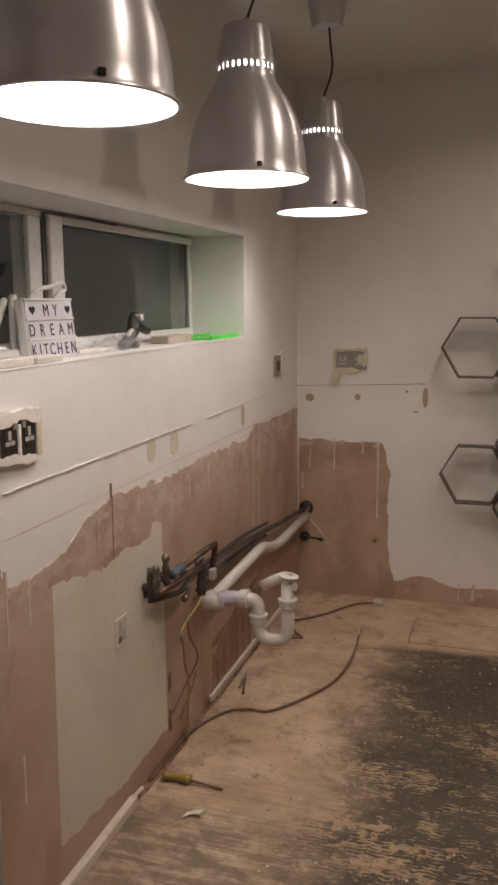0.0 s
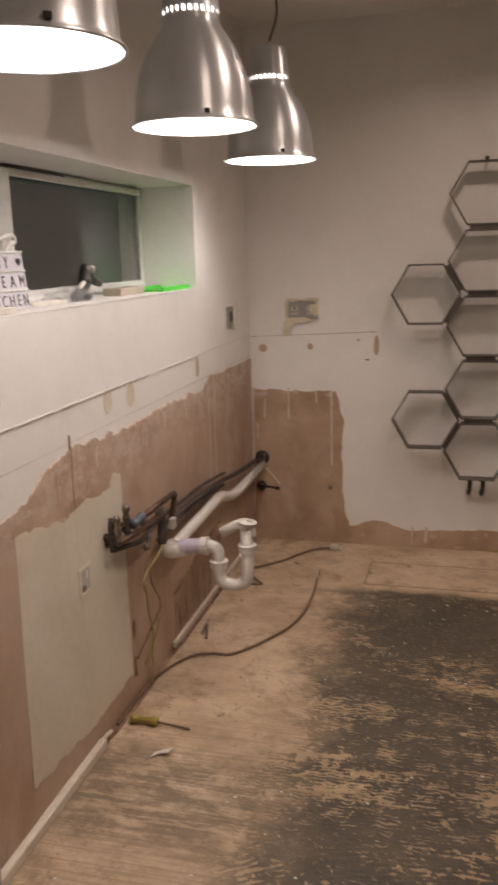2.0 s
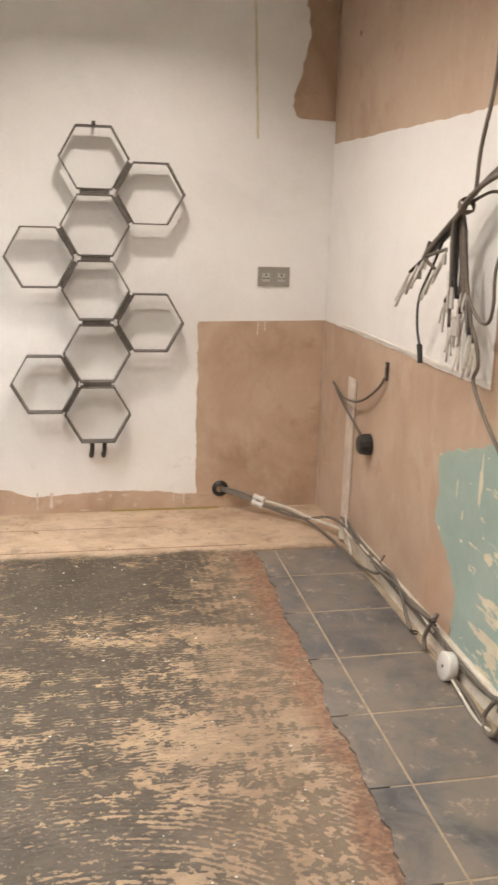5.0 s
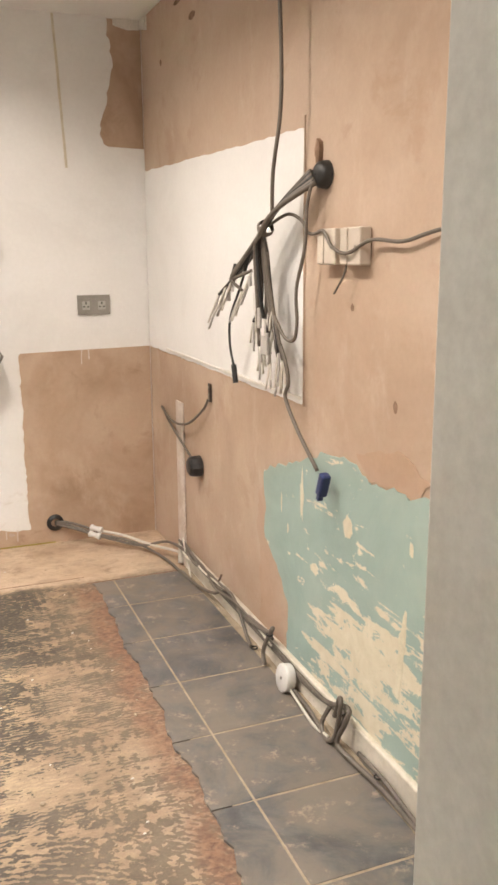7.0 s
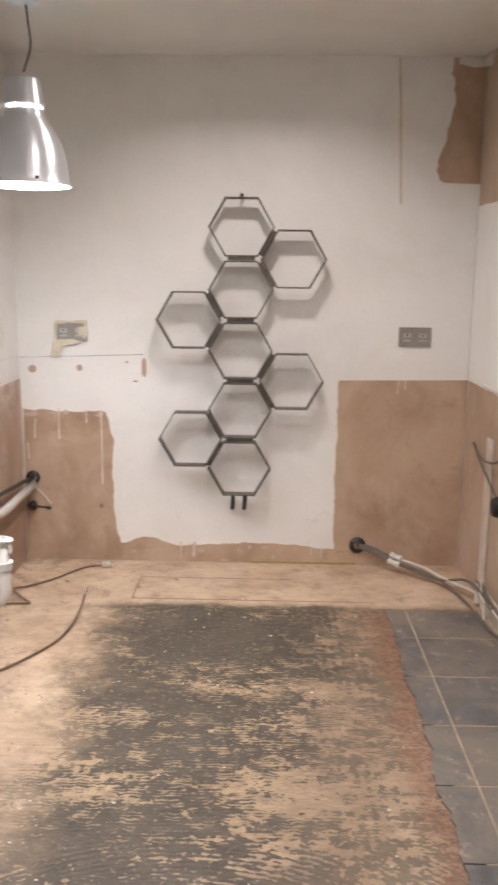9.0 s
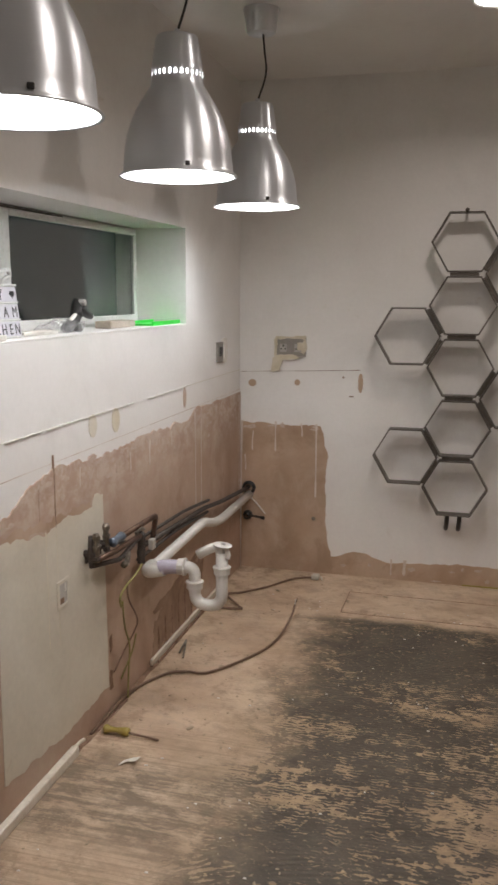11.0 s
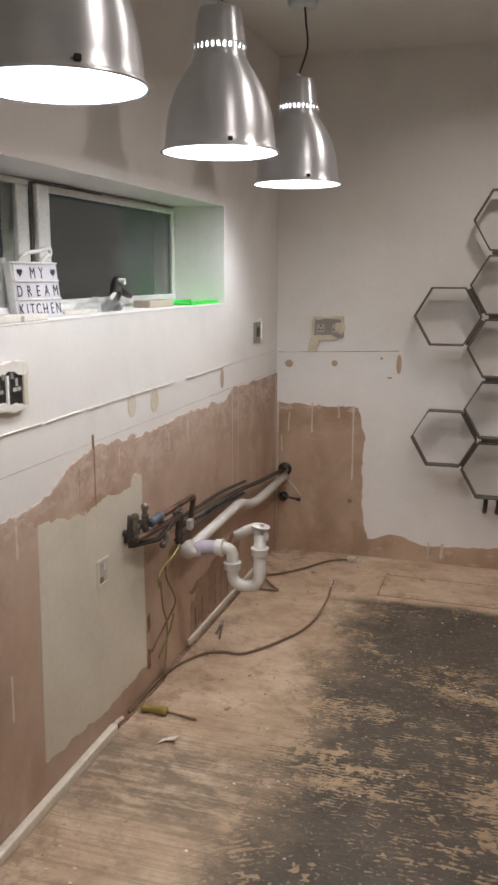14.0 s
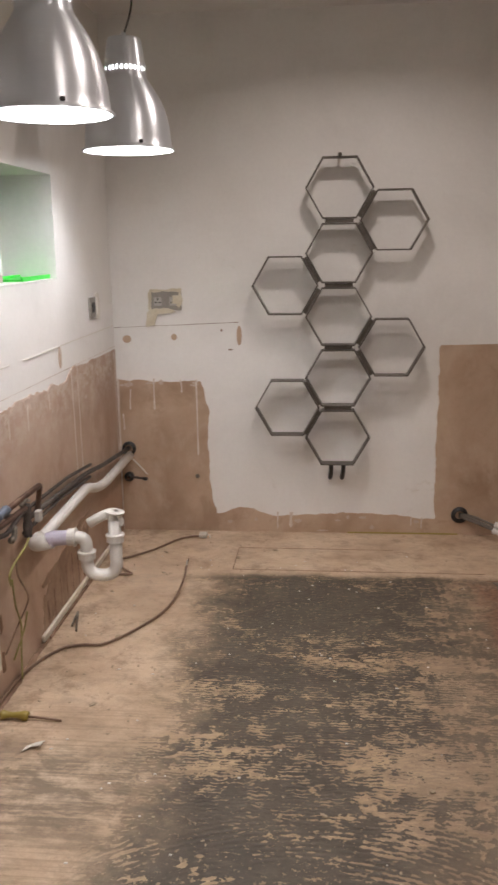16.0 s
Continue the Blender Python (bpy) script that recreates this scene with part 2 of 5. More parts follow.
# spun aluminium with a fine turned grain
M_ALU, nt, p = nodes_of("spun_aluminium")
v = place(nt, (3, 3, 500))
g = noise_node(nt, v, 1.0, 3, 0.5)
link(nt, ramp(nt, g, ((0.2, (0.60, 0.625, 0.66)), (0.8, (0.63, 0.655, 0.69)))), p.inputs["Base Color"])
link(nt, ramp(nt, g, ((0.2, (0.35,) * 3), (0.8, (0.37,) * 3))), p.inputs["Roughness"])
p.inputs["Metallic"].default_value = 0.66
p.inputs["Anisotropic"].default_value = 0.7
p.inputs["Anisotropic Rotation"].default_value = 0.25
tan = nt.nodes.new("ShaderNodeTangent")
tan.direction_type, tan.axis = "RADIAL", "Z"
link(nt, tan.outputs[0], p.inputs["Tangent"])
M_SHADE_IN = plain("white_shade_enamel", (0.86, 0.86, 0.84), 0.4, 0, 0.03)

M_BULB, nt, p = nodes_of("lit_bulb")
p.inputs["Emission Color"].default_value = (1, 0.95, 0.88, 1)
p.inputs["Emission Strength"].default_value = 25.0

M_DIFF, nt, p = nodes_of("lit_diffuser")
p.inputs["Emission Color"].default_value = (1, 0.88, 0.76, 1)
p.inputs["Emission Strength"].default_value = 6.0

M_GLASS, nt, p = nodes_of("window_glass")
v = place(nt)
p.inputs["Base Color"].default_value = (0.93, 0.97, 0.95, 1)
p.inputs["Transmission Weight"].default_value = 1.0
p.inputs["IOR"].default_value = 1.5
link(nt, ramp(nt, noise_node(nt, v, 35, 8, 0.8), ((0.55, (0.02,) * 3), (0.8, (0.16,) * 3))), p.inputs["Roughness"])

M_BAG, nt, p = nodes_of("clear_polythene")
v = place(nt)
p.inputs["Base Color"].default_value = (0.95, 0.95, 0.95, 1)
p.inputs["Transmission Weight"].default_value = 0.6
p.inputs["Alpha"].default_value = 0.38
p.inputs["Roughness"].default_value = 0.12
p.inputs["IOR"].default_value = 1.25
bump(nt, p, noise_node(nt, v, 60, 4), 0.8, 0.006)

# sub-floor: sanded boards with combed grey adhesive left in the middle
M_FLOOR, nt, p = nodes_of("boards_with_old_adhesive")
g = nt.nodes.new("ShaderNodeNewGeometry")
sep = nt.nodes.new("ShaderNodeSeparateXYZ")
link(nt, g.outputs["Position"], sep.inputs[0])
X, Y = sep.outputs[0], sep.outputs[1]


def add(*terms):
    out = terms[0]
    for q in terms[1:]:
        out = mathn(nt, "ADD", out, q)
    return out


def mul(*terms):
    out = terms[0]
    for q in terms[1:]:
        out = mathn(nt, "MULTIPLY", out, q)
    return out


def less(v):
    return mathn(nt, "SUBTRACT", 1.0, v)


def grain(scale, detail=4, rough=0.6, dist=0.2, turn=0.0):
    return noise_node(nt, place(nt, (*scale, 1), (0, 0, turn)), 1.0, detail, rough, dist)


def hump(v, lo, hi, soft):
    return mul(step(nt, v, lo - soft, lo + soft), less(step(nt, v, hi - soft, hi + soft)))


def comb_wave(direction, scale, warp, shift=(0, 0, 0), rings=False):
    w = nt.nodes.new("ShaderNodeTexWave")
    w.wave_type = "RINGS" if rings else "BANDS"
    if rings:
        w.rings_direction = direction
    else:
        w.bands_direction = direction
    w.inputs["Scale"].default_value, w.inputs["Distortion"].default_value, w.inputs["Detail"].default_value = scale, warp, 2
    w.inputs["Detail Scale"].default_value = 1.6
    mp = nt.nodes.new("ShaderNodeMapping")
    mp.inputs["Location"].default_value = shift
    link(nt, g.outputs["Position"], mp.inputs["Vector"])
    link(nt, mp.outputs["Vector"], w.inputs["Vector"])
    return w.outputs["Fac"]


wob = mul(mathn(nt, "SUBTRACT", grain((4.5, 4.5), 5, 0.7), 0.5), 0.5)
frill = mul(mathn(nt, "SUBTRACT", grain((22, 22), 4, 0.7), 0.5), 0.10)
xw, yw = add(X, wob, frill), add(Y, mul(wob, 0.25), mul(frill, 0.6))
xr = add(xw, mul(add(Y, 0.66), -0.14))
# where adhesive was spread, and how far it was scraped away again
zone_l = step(nt, xw, 0.36, 0.70)
zone_r = less(step(nt, xr, 1.30, 1.62))
zone_b = less(step(nt, yw, -0.60, -0.52))
spread = mul(zone_l, zone_b)
# notched-trowel combing: straight strokes, fans towards the door, cross strokes at the sides
straight = comb_wave("Y", 22, 7.0)
fan = comb_wave("Z", 17, 2.5, (-0.98, 2.95, 0), True)
cross_w = comb_wave("X", 9, 3.0)
region = grain((2.4, 3.0), 1, 0.4)
comb = mixc(nt, mul(less(step(nt, yw, -2.22, -2.02)), 0.9), straight, fan)
comb = mixc(nt, mul(add(hump(X, 1.36, 1.58, 0.04), hump(X, 0.60, 0.78, 0.05)), step(nt, region, 0.47, 0.54), 0.5), comb, cross_w)
chop = grain((20, 9), 3, 0.6, 0.3)
comb = mixc(nt, step(nt, chop, 0.36, 0.56), (0.5, 0.5, 0.5), comb)
isle = grain((13, 20), 2, 0.5, 0.6)
group = grain((3.4, 5.5), 3, 0.55, 0.3)
crumb = grain((46, 58), 3, 0.6)
bands = add(mul(hump(yw, -1.36, -1.25, 0.04), hump(X, 0.80, 1.50, 0.08), 0.075),
            mul(hump(yw, -1.98, -1.72, 0.06), 0.056),
            mul(hump(yw, -1.54, -1.44, 0.03), hump(X, 0.50, 0.80, 0.05), 0.08),
            mul(hump(yw, -1.10, -0.66, 0.06), hump(X, 0.72, 1.30, 0.08), -0.05),
            mul(hump(yw, -2.14, -2.00, 0.03), hump(X, 0.85, 1.25, 0.06), 0.045),
            mul(step(nt, xr, 1.16, 1.46), 0.072),
            mul(less(step(nt, xw, 0.40, 0.66)), 0.09))
bare_level = add(mul(isle, 0.42), mul(group, 0.28), mul(crumb, 0.34), bands, mul(mathn(nt, "SUBTRACT", comb, 0.5), 0.15))
isles = step(nt, bare_level, 0.598, 0.614)
specks = step(nt, grain((48, 70), 3), 0.60, 0.65)
glue = mul(spread, less(isles), less(mul(specks, 0.6)), less(mul(step(nt, xr, 1.36, 1.60), 0.35)))
film = mul(spread, less(mul(step(nt, xr, 1.60, 1.80), 0.4)))
fine = grain((160, 160), 8, 0.75)
# boards
ply = ramp(nt, grain((3.0, 3.8), 7, 0.66, 0.3), ((0.30, (0.38, 0.268, 0.174)), (0.48, (0.50, 0.37, 0.253)), (0.66, (0.60, 0.465, 0.335))))
ply = mixc(nt, 0.10, ply, ramp(nt, grain((4, 90), 5), ((0.3, (0.6, 0.6, 0.6)), (0.7, (1.2, 1.2, 1.2)))), "MULTIPLY")
spots = noise_node(nt, place(nt), 8, 8, 0.8)
wallside = mul(less(step(nt, X, 0.02, 0.30)), 0.06)
ply = mixc(nt, mul(step(nt, add(spots, wallside), 0.53, 0.66), 0.6), ply, (0.20, 0.13, 0.078))
ply = mixc(nt, mul(step(nt, grain((20, 32), 7, 0.75, 0.6), 0.56, 0.70), 0.5), ply, (0.20, 0.132, 0.080))
# grime dragged over the boards by the door
band = mul(hump(yw, -2.24, -1.84, 0.10), less(step(nt, xw, 0.70, 0.95)))
drag = grain((3.0, 46), 6, 0.7, 0.3, 0.05)
scratch = grain((2.2, 95), 4, 0.6, 0.2, 0.03)
grime = grain((7, 11), 8, 0.75, 0.4)
dirty = mul(band, step(nt, add(mul(drag, 0.40), mul(grime, 0.60)), 0.42, 0.56))
lines = mul(less(step(nt, yw, -1.72, -1.55)), less(step(nt, xw, 0.62, 0.90)), step(nt, scratch, 0.50, 0.62))
ply = mixc(nt, mul(dirty, 0.80), ply, (0.135, 0.105, 0.072))
ply = mixc(nt, mul(lines, 0.45), ply, (0.24, 0.175, 0.115))
# thin stained film, bare patches, and the grey bed itself
smear = ramp(nt, grain((10, 26), 6, 0.7, 0.5), ((0.3, (0.135, 0.092, 0.058)), (0.62, (0.32, 0.225, 0.145))))
tint = ramp(nt, group, ((0.35, (0.335, 0.23, 0.132)), (0.60, (0.465, 0.34, 0.20))))
patch = mixc(nt, mul(step(nt, xr, 1.22, 1.50), 0.75), tint, smear)
patch = mixc(nt, mul(step(nt, grain((15, 24), 6, 0.72, 0.3), 0.46, 0.60), 0.5), patch, (0.19, 0.138, 0.09))
patch = mixc(nt, mul(step(nt, comb, 0.35, 0.75), 0.42), patch, (0.20, 0.145, 0.098))
col = mixc(nt, mul(film, 0.92), ply, patch)
grey = ramp(nt, grain((5, 5), 6, 0.7), ((0.3, (0.036, 0.031, 0.023)), (0.55, (0.060, 0.051, 0.038)), (0.75, (0.098, 0.081, 0.060))))
# comb shading put into the colour: grooves darker, ridge tops lighter
grey = mixc(nt, 0.6, grey, ramp(nt, comb, ((0.15, (0.66, 0.66, 0.66)), (0.75, (1.26, 1.24, 1.20)))), "MULTIPLY")
grey = mixc(nt, mul(step(nt, grain((70, 70), 6, 0.7), 0.59, 0.68), 0.45), grey, (0.26, 0.204, 0.143))
grey = mixc(nt, mul(step(nt, grain((14, 40), 7, 0.75, 0.4), 0.52, 0.66), 0.35), grey, (0.165, 0.128, 0.09))
col = mixc(nt, mul(glue, 0.96), col, grey)
col = mixc(nt, mul(step(nt, grain((9, 14), 8, 0.78, 0.3), 0.46, 0.64), 0.30), col, (0.14, 0.106, 0.074))
# rust-brown stain against the tile edge
rust = mul(step(nt, add(X, mul(wob, 0.45)), 1.545, 1.63), less(step(nt, Y, -0.66, -0.58)), step(nt, spots, 0.34, 0.54), 0.88)
col = mixc(nt, rust, col, ramp(nt, crumb, ((0.35, (0.135, 0.066, 0.040)), (0.6, (0.25, 0.135, 0.080)))))
col = mixc(nt, 0.35, col, ramp(nt, fine, ((0.25, (0.55, 0.55, 0.55)), (0.75, (1.3, 1.3, 1.3)))), "MULTIPLY")
link(nt, col, p.inputs["Base Color"])
link(nt, ramp(nt, glue, ((0.0, (0.66,) * 3), (1.0, (0.62,) * 3))), p.inputs["Roughness"])
h = add(mul(glue, add(0.6, mul(comb, 0.5))), mul(fine, 0.25))
bump(nt, p, h, 0.6, 0.004)

# slate-look floor tile, each one a little different
M_TILE, nt, p = nodes_of("slate_grey_tile")
oi = nt.nodes.new("ShaderNodeObjectInfo")
v = place(nt)
a = noise_node(nt, v, 6, 7, 0.7, 0.8)
c = ramp(nt, a, ((0.28, (0.056, 0.058, 0.061)), (0.5, (0.100, 0.100, 0.101)), (0.70, (0.168, 0.158, 0.146))))
c = mixc(nt, 0.5, c, ramp(nt, oi.outputs["Random"], ((0, (0.82, 0.84, 0.88)), (1, (1.22, 1.16, 1.08)))), "MULTIPLY")
dust = noise_node(nt, v, 4.2, 8, 0.72, 0.5)
c = mixc(nt, mathn(nt, "MULTIPLY", step(nt, dust, 0.36, 0.60), 0.74), c, (0.215, 0.178, 0.138))
c = mixc(nt, mathn(nt, "MULTIPLY", step(nt, noise_node(nt, v, 13, 9, 0.8), 0.55, 0.68), 0.7), c, (0.40, 0.32, 0.235))
link(nt, c, p.inputs["Base Color"])
link(nt, ramp(nt, dust, ((0.4, (0.38,) * 3), (0.65, (0.7,) * 3))), p.inputs["Roughness"])
bump(nt, p, a, 0.35, 0.004)
M_GROUT = surface("sandy_grout", (0.27, 0.21, 0.145), (0.36, 0.29, 0.205), (0.43, 0.355, 0.26), 14, 120, 0.9)

# ---- mesh helpers ----
rng = random.Random(7)


def mesh_ob(name, bm, material, parent=None, smooth=False):
    me = bpy.data.meshes.new(name)
    bmesh.ops.recalc_face_normals(bm, faces=bm.faces)
    bm.to_mesh(me)
    bm.free()
    for mm in material if isinstance(material, tuple) else (material,):
        me.materials.append(mm)
    if smooth:
        for poly in me.polygons:
            poly.use_smooth = True
    ob = new(name, me)
    ob.parent = parent
    return ob


def part(name, bm, material, parent, label="", smooth=False):
    return tagged(mesh_ob(name, bm, material, parent, smooth), label)


def thing(name, label, category, at=(0, 0, 0), group="", kind=""):
    ob = new(name)
    ob.empty_display_size = 0.05
    ob.location = at
    return tagged(ob, label, category, group, kind)


def box(lo, hi, bevel=0.0, bm=None, seg=2):
    own = bmesh.new()
    bmesh.ops.create_cube(own, size=1)
    c, s = [(a + b) / 2 for a, b in zip(lo, hi)], [abs(b - a) for a, b in zip(lo, hi)]
    bmesh.ops.transform(own, matrix=Matrix.Translation(c) @ Matrix.Diagonal((*s, 1)), verts=own.verts)
    if bevel:
        bmesh.ops.bevel(own, geom=own.edges[:], offset=bevel, segments=seg, affect="EDGES", profile=0.5)
    return join(bm, own)


def join(bm, own):
    if bm is None:
        return own
    me = bpy.data.meshes.new("tmp")
    own.to_mesh(me)
    own.free()
    bm.from_mesh(me)
    bpy.data.meshes.remove(me)
    return bm


def lathe(profile, seg=48, skip=None, m=None, bm=None, close=False):
    """Turned round z. profile: (radius, z). skip(ring, k): leaves that face out."""
    own = bmesh.new()
    rings = [[own.verts.new((r * math.cos(2 * math.pi * k / seg), r * math.sin(2 * math.pi * k / seg), z)) for k in range(seg)] for r, z in profile]
    for i in range(len(rings) - 1):
        for k in range(seg):
            if skip and skip(i, k):
                continue
            own.faces.new((rings[i][k], rings[i][(k + 1) % seg], rings[i + 1][(k + 1) % seg], rings[i + 1][k]))
    if close:
        own.faces.new(rings[0][::-1])
        own.faces.new(rings[-1])
    if m is not None:
        bmesh.ops.transform(own, matrix=m, verts=own.verts)
    return join(bm, own)


def spline(points, n=8):
    pts = [Vector(q) for q in points]
    pts = [pts[0] * 2 - pts[1]] + pts + [pts[-1] * 2 - pts[-2]]
    out = []
    for i in range(1, len(pts) - 2):
        a, b, c, e = pts[i - 1:i + 3]
        for k in range(n):
            t = k / n
            out.append(0.5 * (2 * b + (c - a) * t + (2 * a - 5 * b + 4 * c - e) * t * t + (3 * b - a - 3 * c + e) * t ** 3))
    return out + [pts[-2]]


def tube(points, radius, seg=8, n=8, bm=None, smooth=True):
    """A round bar along the points, glided through them where smooth."""
    line = spline(points, n) if smooth else [Vector(q) for q in points]
    own = bmesh.new()
    rings = []
    up = None
    for i, q in enumerate(line):
        d = (line[min(i + 1, len(line) - 1)] - line[max(i - 1, 0)]).normalized()
        if up is None:
            up = d.orthogonal().normalized()
        up = (up - d * up.dot(d))
        up = up.normalized() if up.length > 1e-6 else d.orthogonal().normalized()
        side = d.cross(up)
        r = radius(i / (len(line) - 1)) if callable(radius) else radius
        rings.append([own.verts.new(q + (up * math.cos(2 * math.pi * k / seg) + side * math.sin(2 * math.pi * k / seg)) * r) for k in range(seg)])
    for a, b in zip(rings, rings[1:]):
        for k in range(seg):
            own.faces.new((a[k], a[(k + 1) % seg], b[(k + 1) % seg], b[k]))
    own.faces.new(rings[0][::-1])
    own.faces.new(rings[-1])
    return join(bm, own)


def elbowed(points, radius, bend, seg=14):
    """A pipe with straight runs and rounded elbows."""
    pts = [Vector(q) for q in points]
    line = [pts[0]]
    for a, b, c in zip(pts, pts[1:], pts[2:]):
        u, w = (a - b), (c - b)
        k = min(bend, u.length * 0.48, w.length * 0.48)
        s, e = b + u.normalized() * k, b + w.normalized() * k
        for i in range(7):
            t = i / 6
            line.append(s * (1 - t) ** 2 + b * 2 * t * (1 - t) + e * t * t)
    line.append(pts[-1])
    return tube(line, radius, seg, smooth=False)


def ragged(outline, jitter, pitch, seed, keep=()):
    """The outline walked in short steps, its points pushed about; edges named in keep stay straight."""
    r = random.Random(seed)
    out = []
    n = len(outline)
    for i in range(n):
        a, b = Vector(outline[i]), Vector(outline[(i + 1) % n])
        steps = max(1, int((b - a).length / pitch))
        side = Vector((-(b - a).y, (b - a).x)).normalized()
        drift = 0.0
        for k in range(steps):
            q = a.lerp(b, k / steps)
            if i not in keep and k > 0:
                drift = drift * 0.6 + r.uniform(-1, 1) * jitter
                q = q + side * drift + (b - a).normalized() * r.uniform(-0.3, 0.3) * pitch
            out.append(q)
    return out


def sheet(wall, outline, depth, base=0.0, bm=None):
    """A flat layer on a wall: wall is 'left', 'right', 'back' or 'floor'; outline in (y, z), (x, z) or (x, y)."""
    def put(q, d):
        if wall == "left":
            return (d, q[0], q[1])
        if wall == "right":
            return (W - d, q[0], q[1])
        if wall == "back":
            return (q[0], -d, q[1])
        return (q[0], q[1], d)
    own = bmesh.new()
    f = own.faces.new([own.verts.new(put(q, base)) for q in outline])
    res = bmesh.ops.extrude_face_region(own, geom=[f])
    vs = [e for e in res["geom"] if isinstance(e, bmesh.types.BMVert)]
    d = Vector(put((0, 0), depth)) - Vector(put((0, 0), base))
    bmesh.ops.translate(own, vec=d, verts=vs)
    bmesh.ops.triangulate(own, faces=[q for q in own.faces if len(q.verts) > 4])
    return join(bm, own)


def layer(name, wall, outline, depth, material, parent, jitter=0.008, pitch=0.02, seed=1, keep=(), label="", base=0.0):
    return part(name, sheet(wall, ragged(outline, jitter, pitch, seed, keep) if jitter else outline, depth, base), material, parent, label)


def drips(wall, rows, parent, seed):
    for i, (u, top, bottom, width) in enumerate(rows):
        width *= 0.7
        r = random.Random(seed + i)
        lean = r.uniform(-0.006, 0.006)
        out = [(u - width / 2, top), (u + width / 2, top), (u + width * 0.4 + lean, (top + bottom) / 2), (u + width * 0.55 + lean, bottom + width), (u + lean, bottom), (u - width * 0.5 + lean, bottom + width), (u - width * 0.3 + lean, (top + bottom) / 2)]
        part("paint_drip", sheet(wall, out, 0.0050), M_SMEAR, parent)


# ---- structure ----
floor = tagged(mesh_ob("floor", box((-0.3, -3.38, -0.12), (W + 0.25, 0.2, 0)), M_FLOOR), "sanded timber boards streaked with combed grey tile adhesive", "floor", kind="structure")
tagged(mesh_ob("hall_floor", box((-0.6, -5.6, -0.12), (W + 0.6, -3.38, -0.001)), M_GROUT), "plain dusty hall floor behind the doorway", "floor", kind="structure")
tagged(mesh_ob("ceiling", box((-0.6, -5.6, CEIL), (W + 0.6, 0.2, CEIL + 0.12)), M_CEIL), "flat white painted ceiling with faint marks", "ceiling", kind="structure")

WY0, WY1, WZ0, WZ1 = -2.436, -0.785, 1.243, 1.617
bm = box((-0.30, DOOR_Y, 0), (0, WY0, CEIL))
box((-0.30, WY1, 0), (0, 0.2, CEIL), bm=bm)
box((-0.30, WY0, 0), (0, WY1, WZ0), bm=bm)
box((-0.30, WY0, WZ1), (0, WY1, CEIL), bm=bm)
wall_left = tagged(mesh_ob("wall_left", bm, M_WHITE), "white painted window wall stripped to bare plaster below", "wall", kind="structure")
wall_back = tagged(mesh_ob("wall_back", box((0, 0, 0), (W, 0.2, CEIL)), M_WHITE), "white painted end wall with bare plaster patches", "wall", kind="structure")
wall_right = tagged(mesh_ob("wall_right", box((W, DOOR_Y, 0), (W + 0.25, 0.2, CEIL)), M_PINK_PALE), "bare pink plaster wall with painted remnants", "wall", kind="structure")

y0, y1 = DOOR_Y - DOOR_T, DOOR_Y
bm = box((-0.6, y0, 0), (DOOR_L - 0.03, y1, CEIL))
box((DOOR_R + 0.03, y0, 0), (W + 0.6, y1, CEIL), bm=bm)
box((DOOR_L - 0.03, y0, DOOR_H + 0.03), (DOOR_R + 0.03, y1, CEIL), bm=bm)
tagged(mesh_ob("wall_door", bm, M_WHITE), "white painted wall with the doorway", "wall", kind="structure")
door_1 = thing("door_1", "white painted door lining, doorway with no door", "doorway", kind="structure")
part("jamb", box((DOOR_L - 0.03, y0 - 0.012, 0), (DOOR_L, y1 + 0.004, DOOR_H), 0.003), M_JAMB, door_1)
part("jamb", box((DOOR_R, y0 - 0.012, 0), (DOOR_R + 0.03, y1 + 0.004, DOOR_H), 0.003), M_JAMB, door_1)
part("head", box((DOOR_L - 0.03, y0 - 0.012, DOOR_H), (DOOR_R + 0.03, y1 + 0.004, DOOR_H + 0.03), 0.003), M_JAMB, door_1)
bm = box((-0.62, -5.6, 0), (-0.5, y0, CEIL))
box((W + 0.5, -5.6, 0), (W + 0.62, y0, CEIL), bm=bm)
box((-0.62, -5.72, 0), (W + 0.62, -5.6, CEIL), bm=bm)
tagged(mesh_ob("wall_hall", bm, M_WHITE), "plain hall walls behind the doorway", "wall", kind="structure")

# bare plaster, board and paint layers on the walls
layer("plaster_patch", "left", [(-3.31, 0.0), (-3.31, 0.83), (-2.62, 0.85), (-2.50, 0.80), (-2.414, 0.86), (-2.388, 0.807), (-2.337, 0.793), (-2.154, 0.81), (-2.048, 0.862), (-1.90, 0.888), (-1.636, 0.864), (-1.258, 0.877), (-0.765, 0.859), (-0.672, 0.901), (-0.331, 0.89), (-0.003, 0.89), (-0.003, 0.0)],
      0.004, M_PINK, wall_left, 0.006, 0.014, 3, (0, 14, 15, 16), "bare pink plaster with a ragged top edge")
layer("board_patch", "left", [(-2.23, 0.116), (-2.217, 0.752), (-1.958, 0.713), (-1.871, 0.732), (-1.68, 0.721), (-1.659, 0.757), (-1.604, 0.745), (-1.593, 0.091), (-1.87, 0.08)],
      0.0054, M_BOARD, wall_left, 0.006, 0.016, 5, (0, 6), "beige plasterboard with a torn top edge")
layer("plaster_patch", "back", [(0.016, 0.746), (0.405, 0.737), (0.443, 0.604), (0.436, 0.466), (0.44, 0.242), (0.468, 0.089), (0.606, 0.12), (0.739, 0.081), (1.11, 0.10), (1.512, 0.076), (1.505, 0.584), (1.513, 0.902), (2.111, 0.912), (2.111, 0.0), (0.006, 0.0)],
      0.004, M_PINK_WET, wall_back, 0.005, 0.018, 8, (11, 12, 13, 14), "brown damp plaster where cupboards stood")
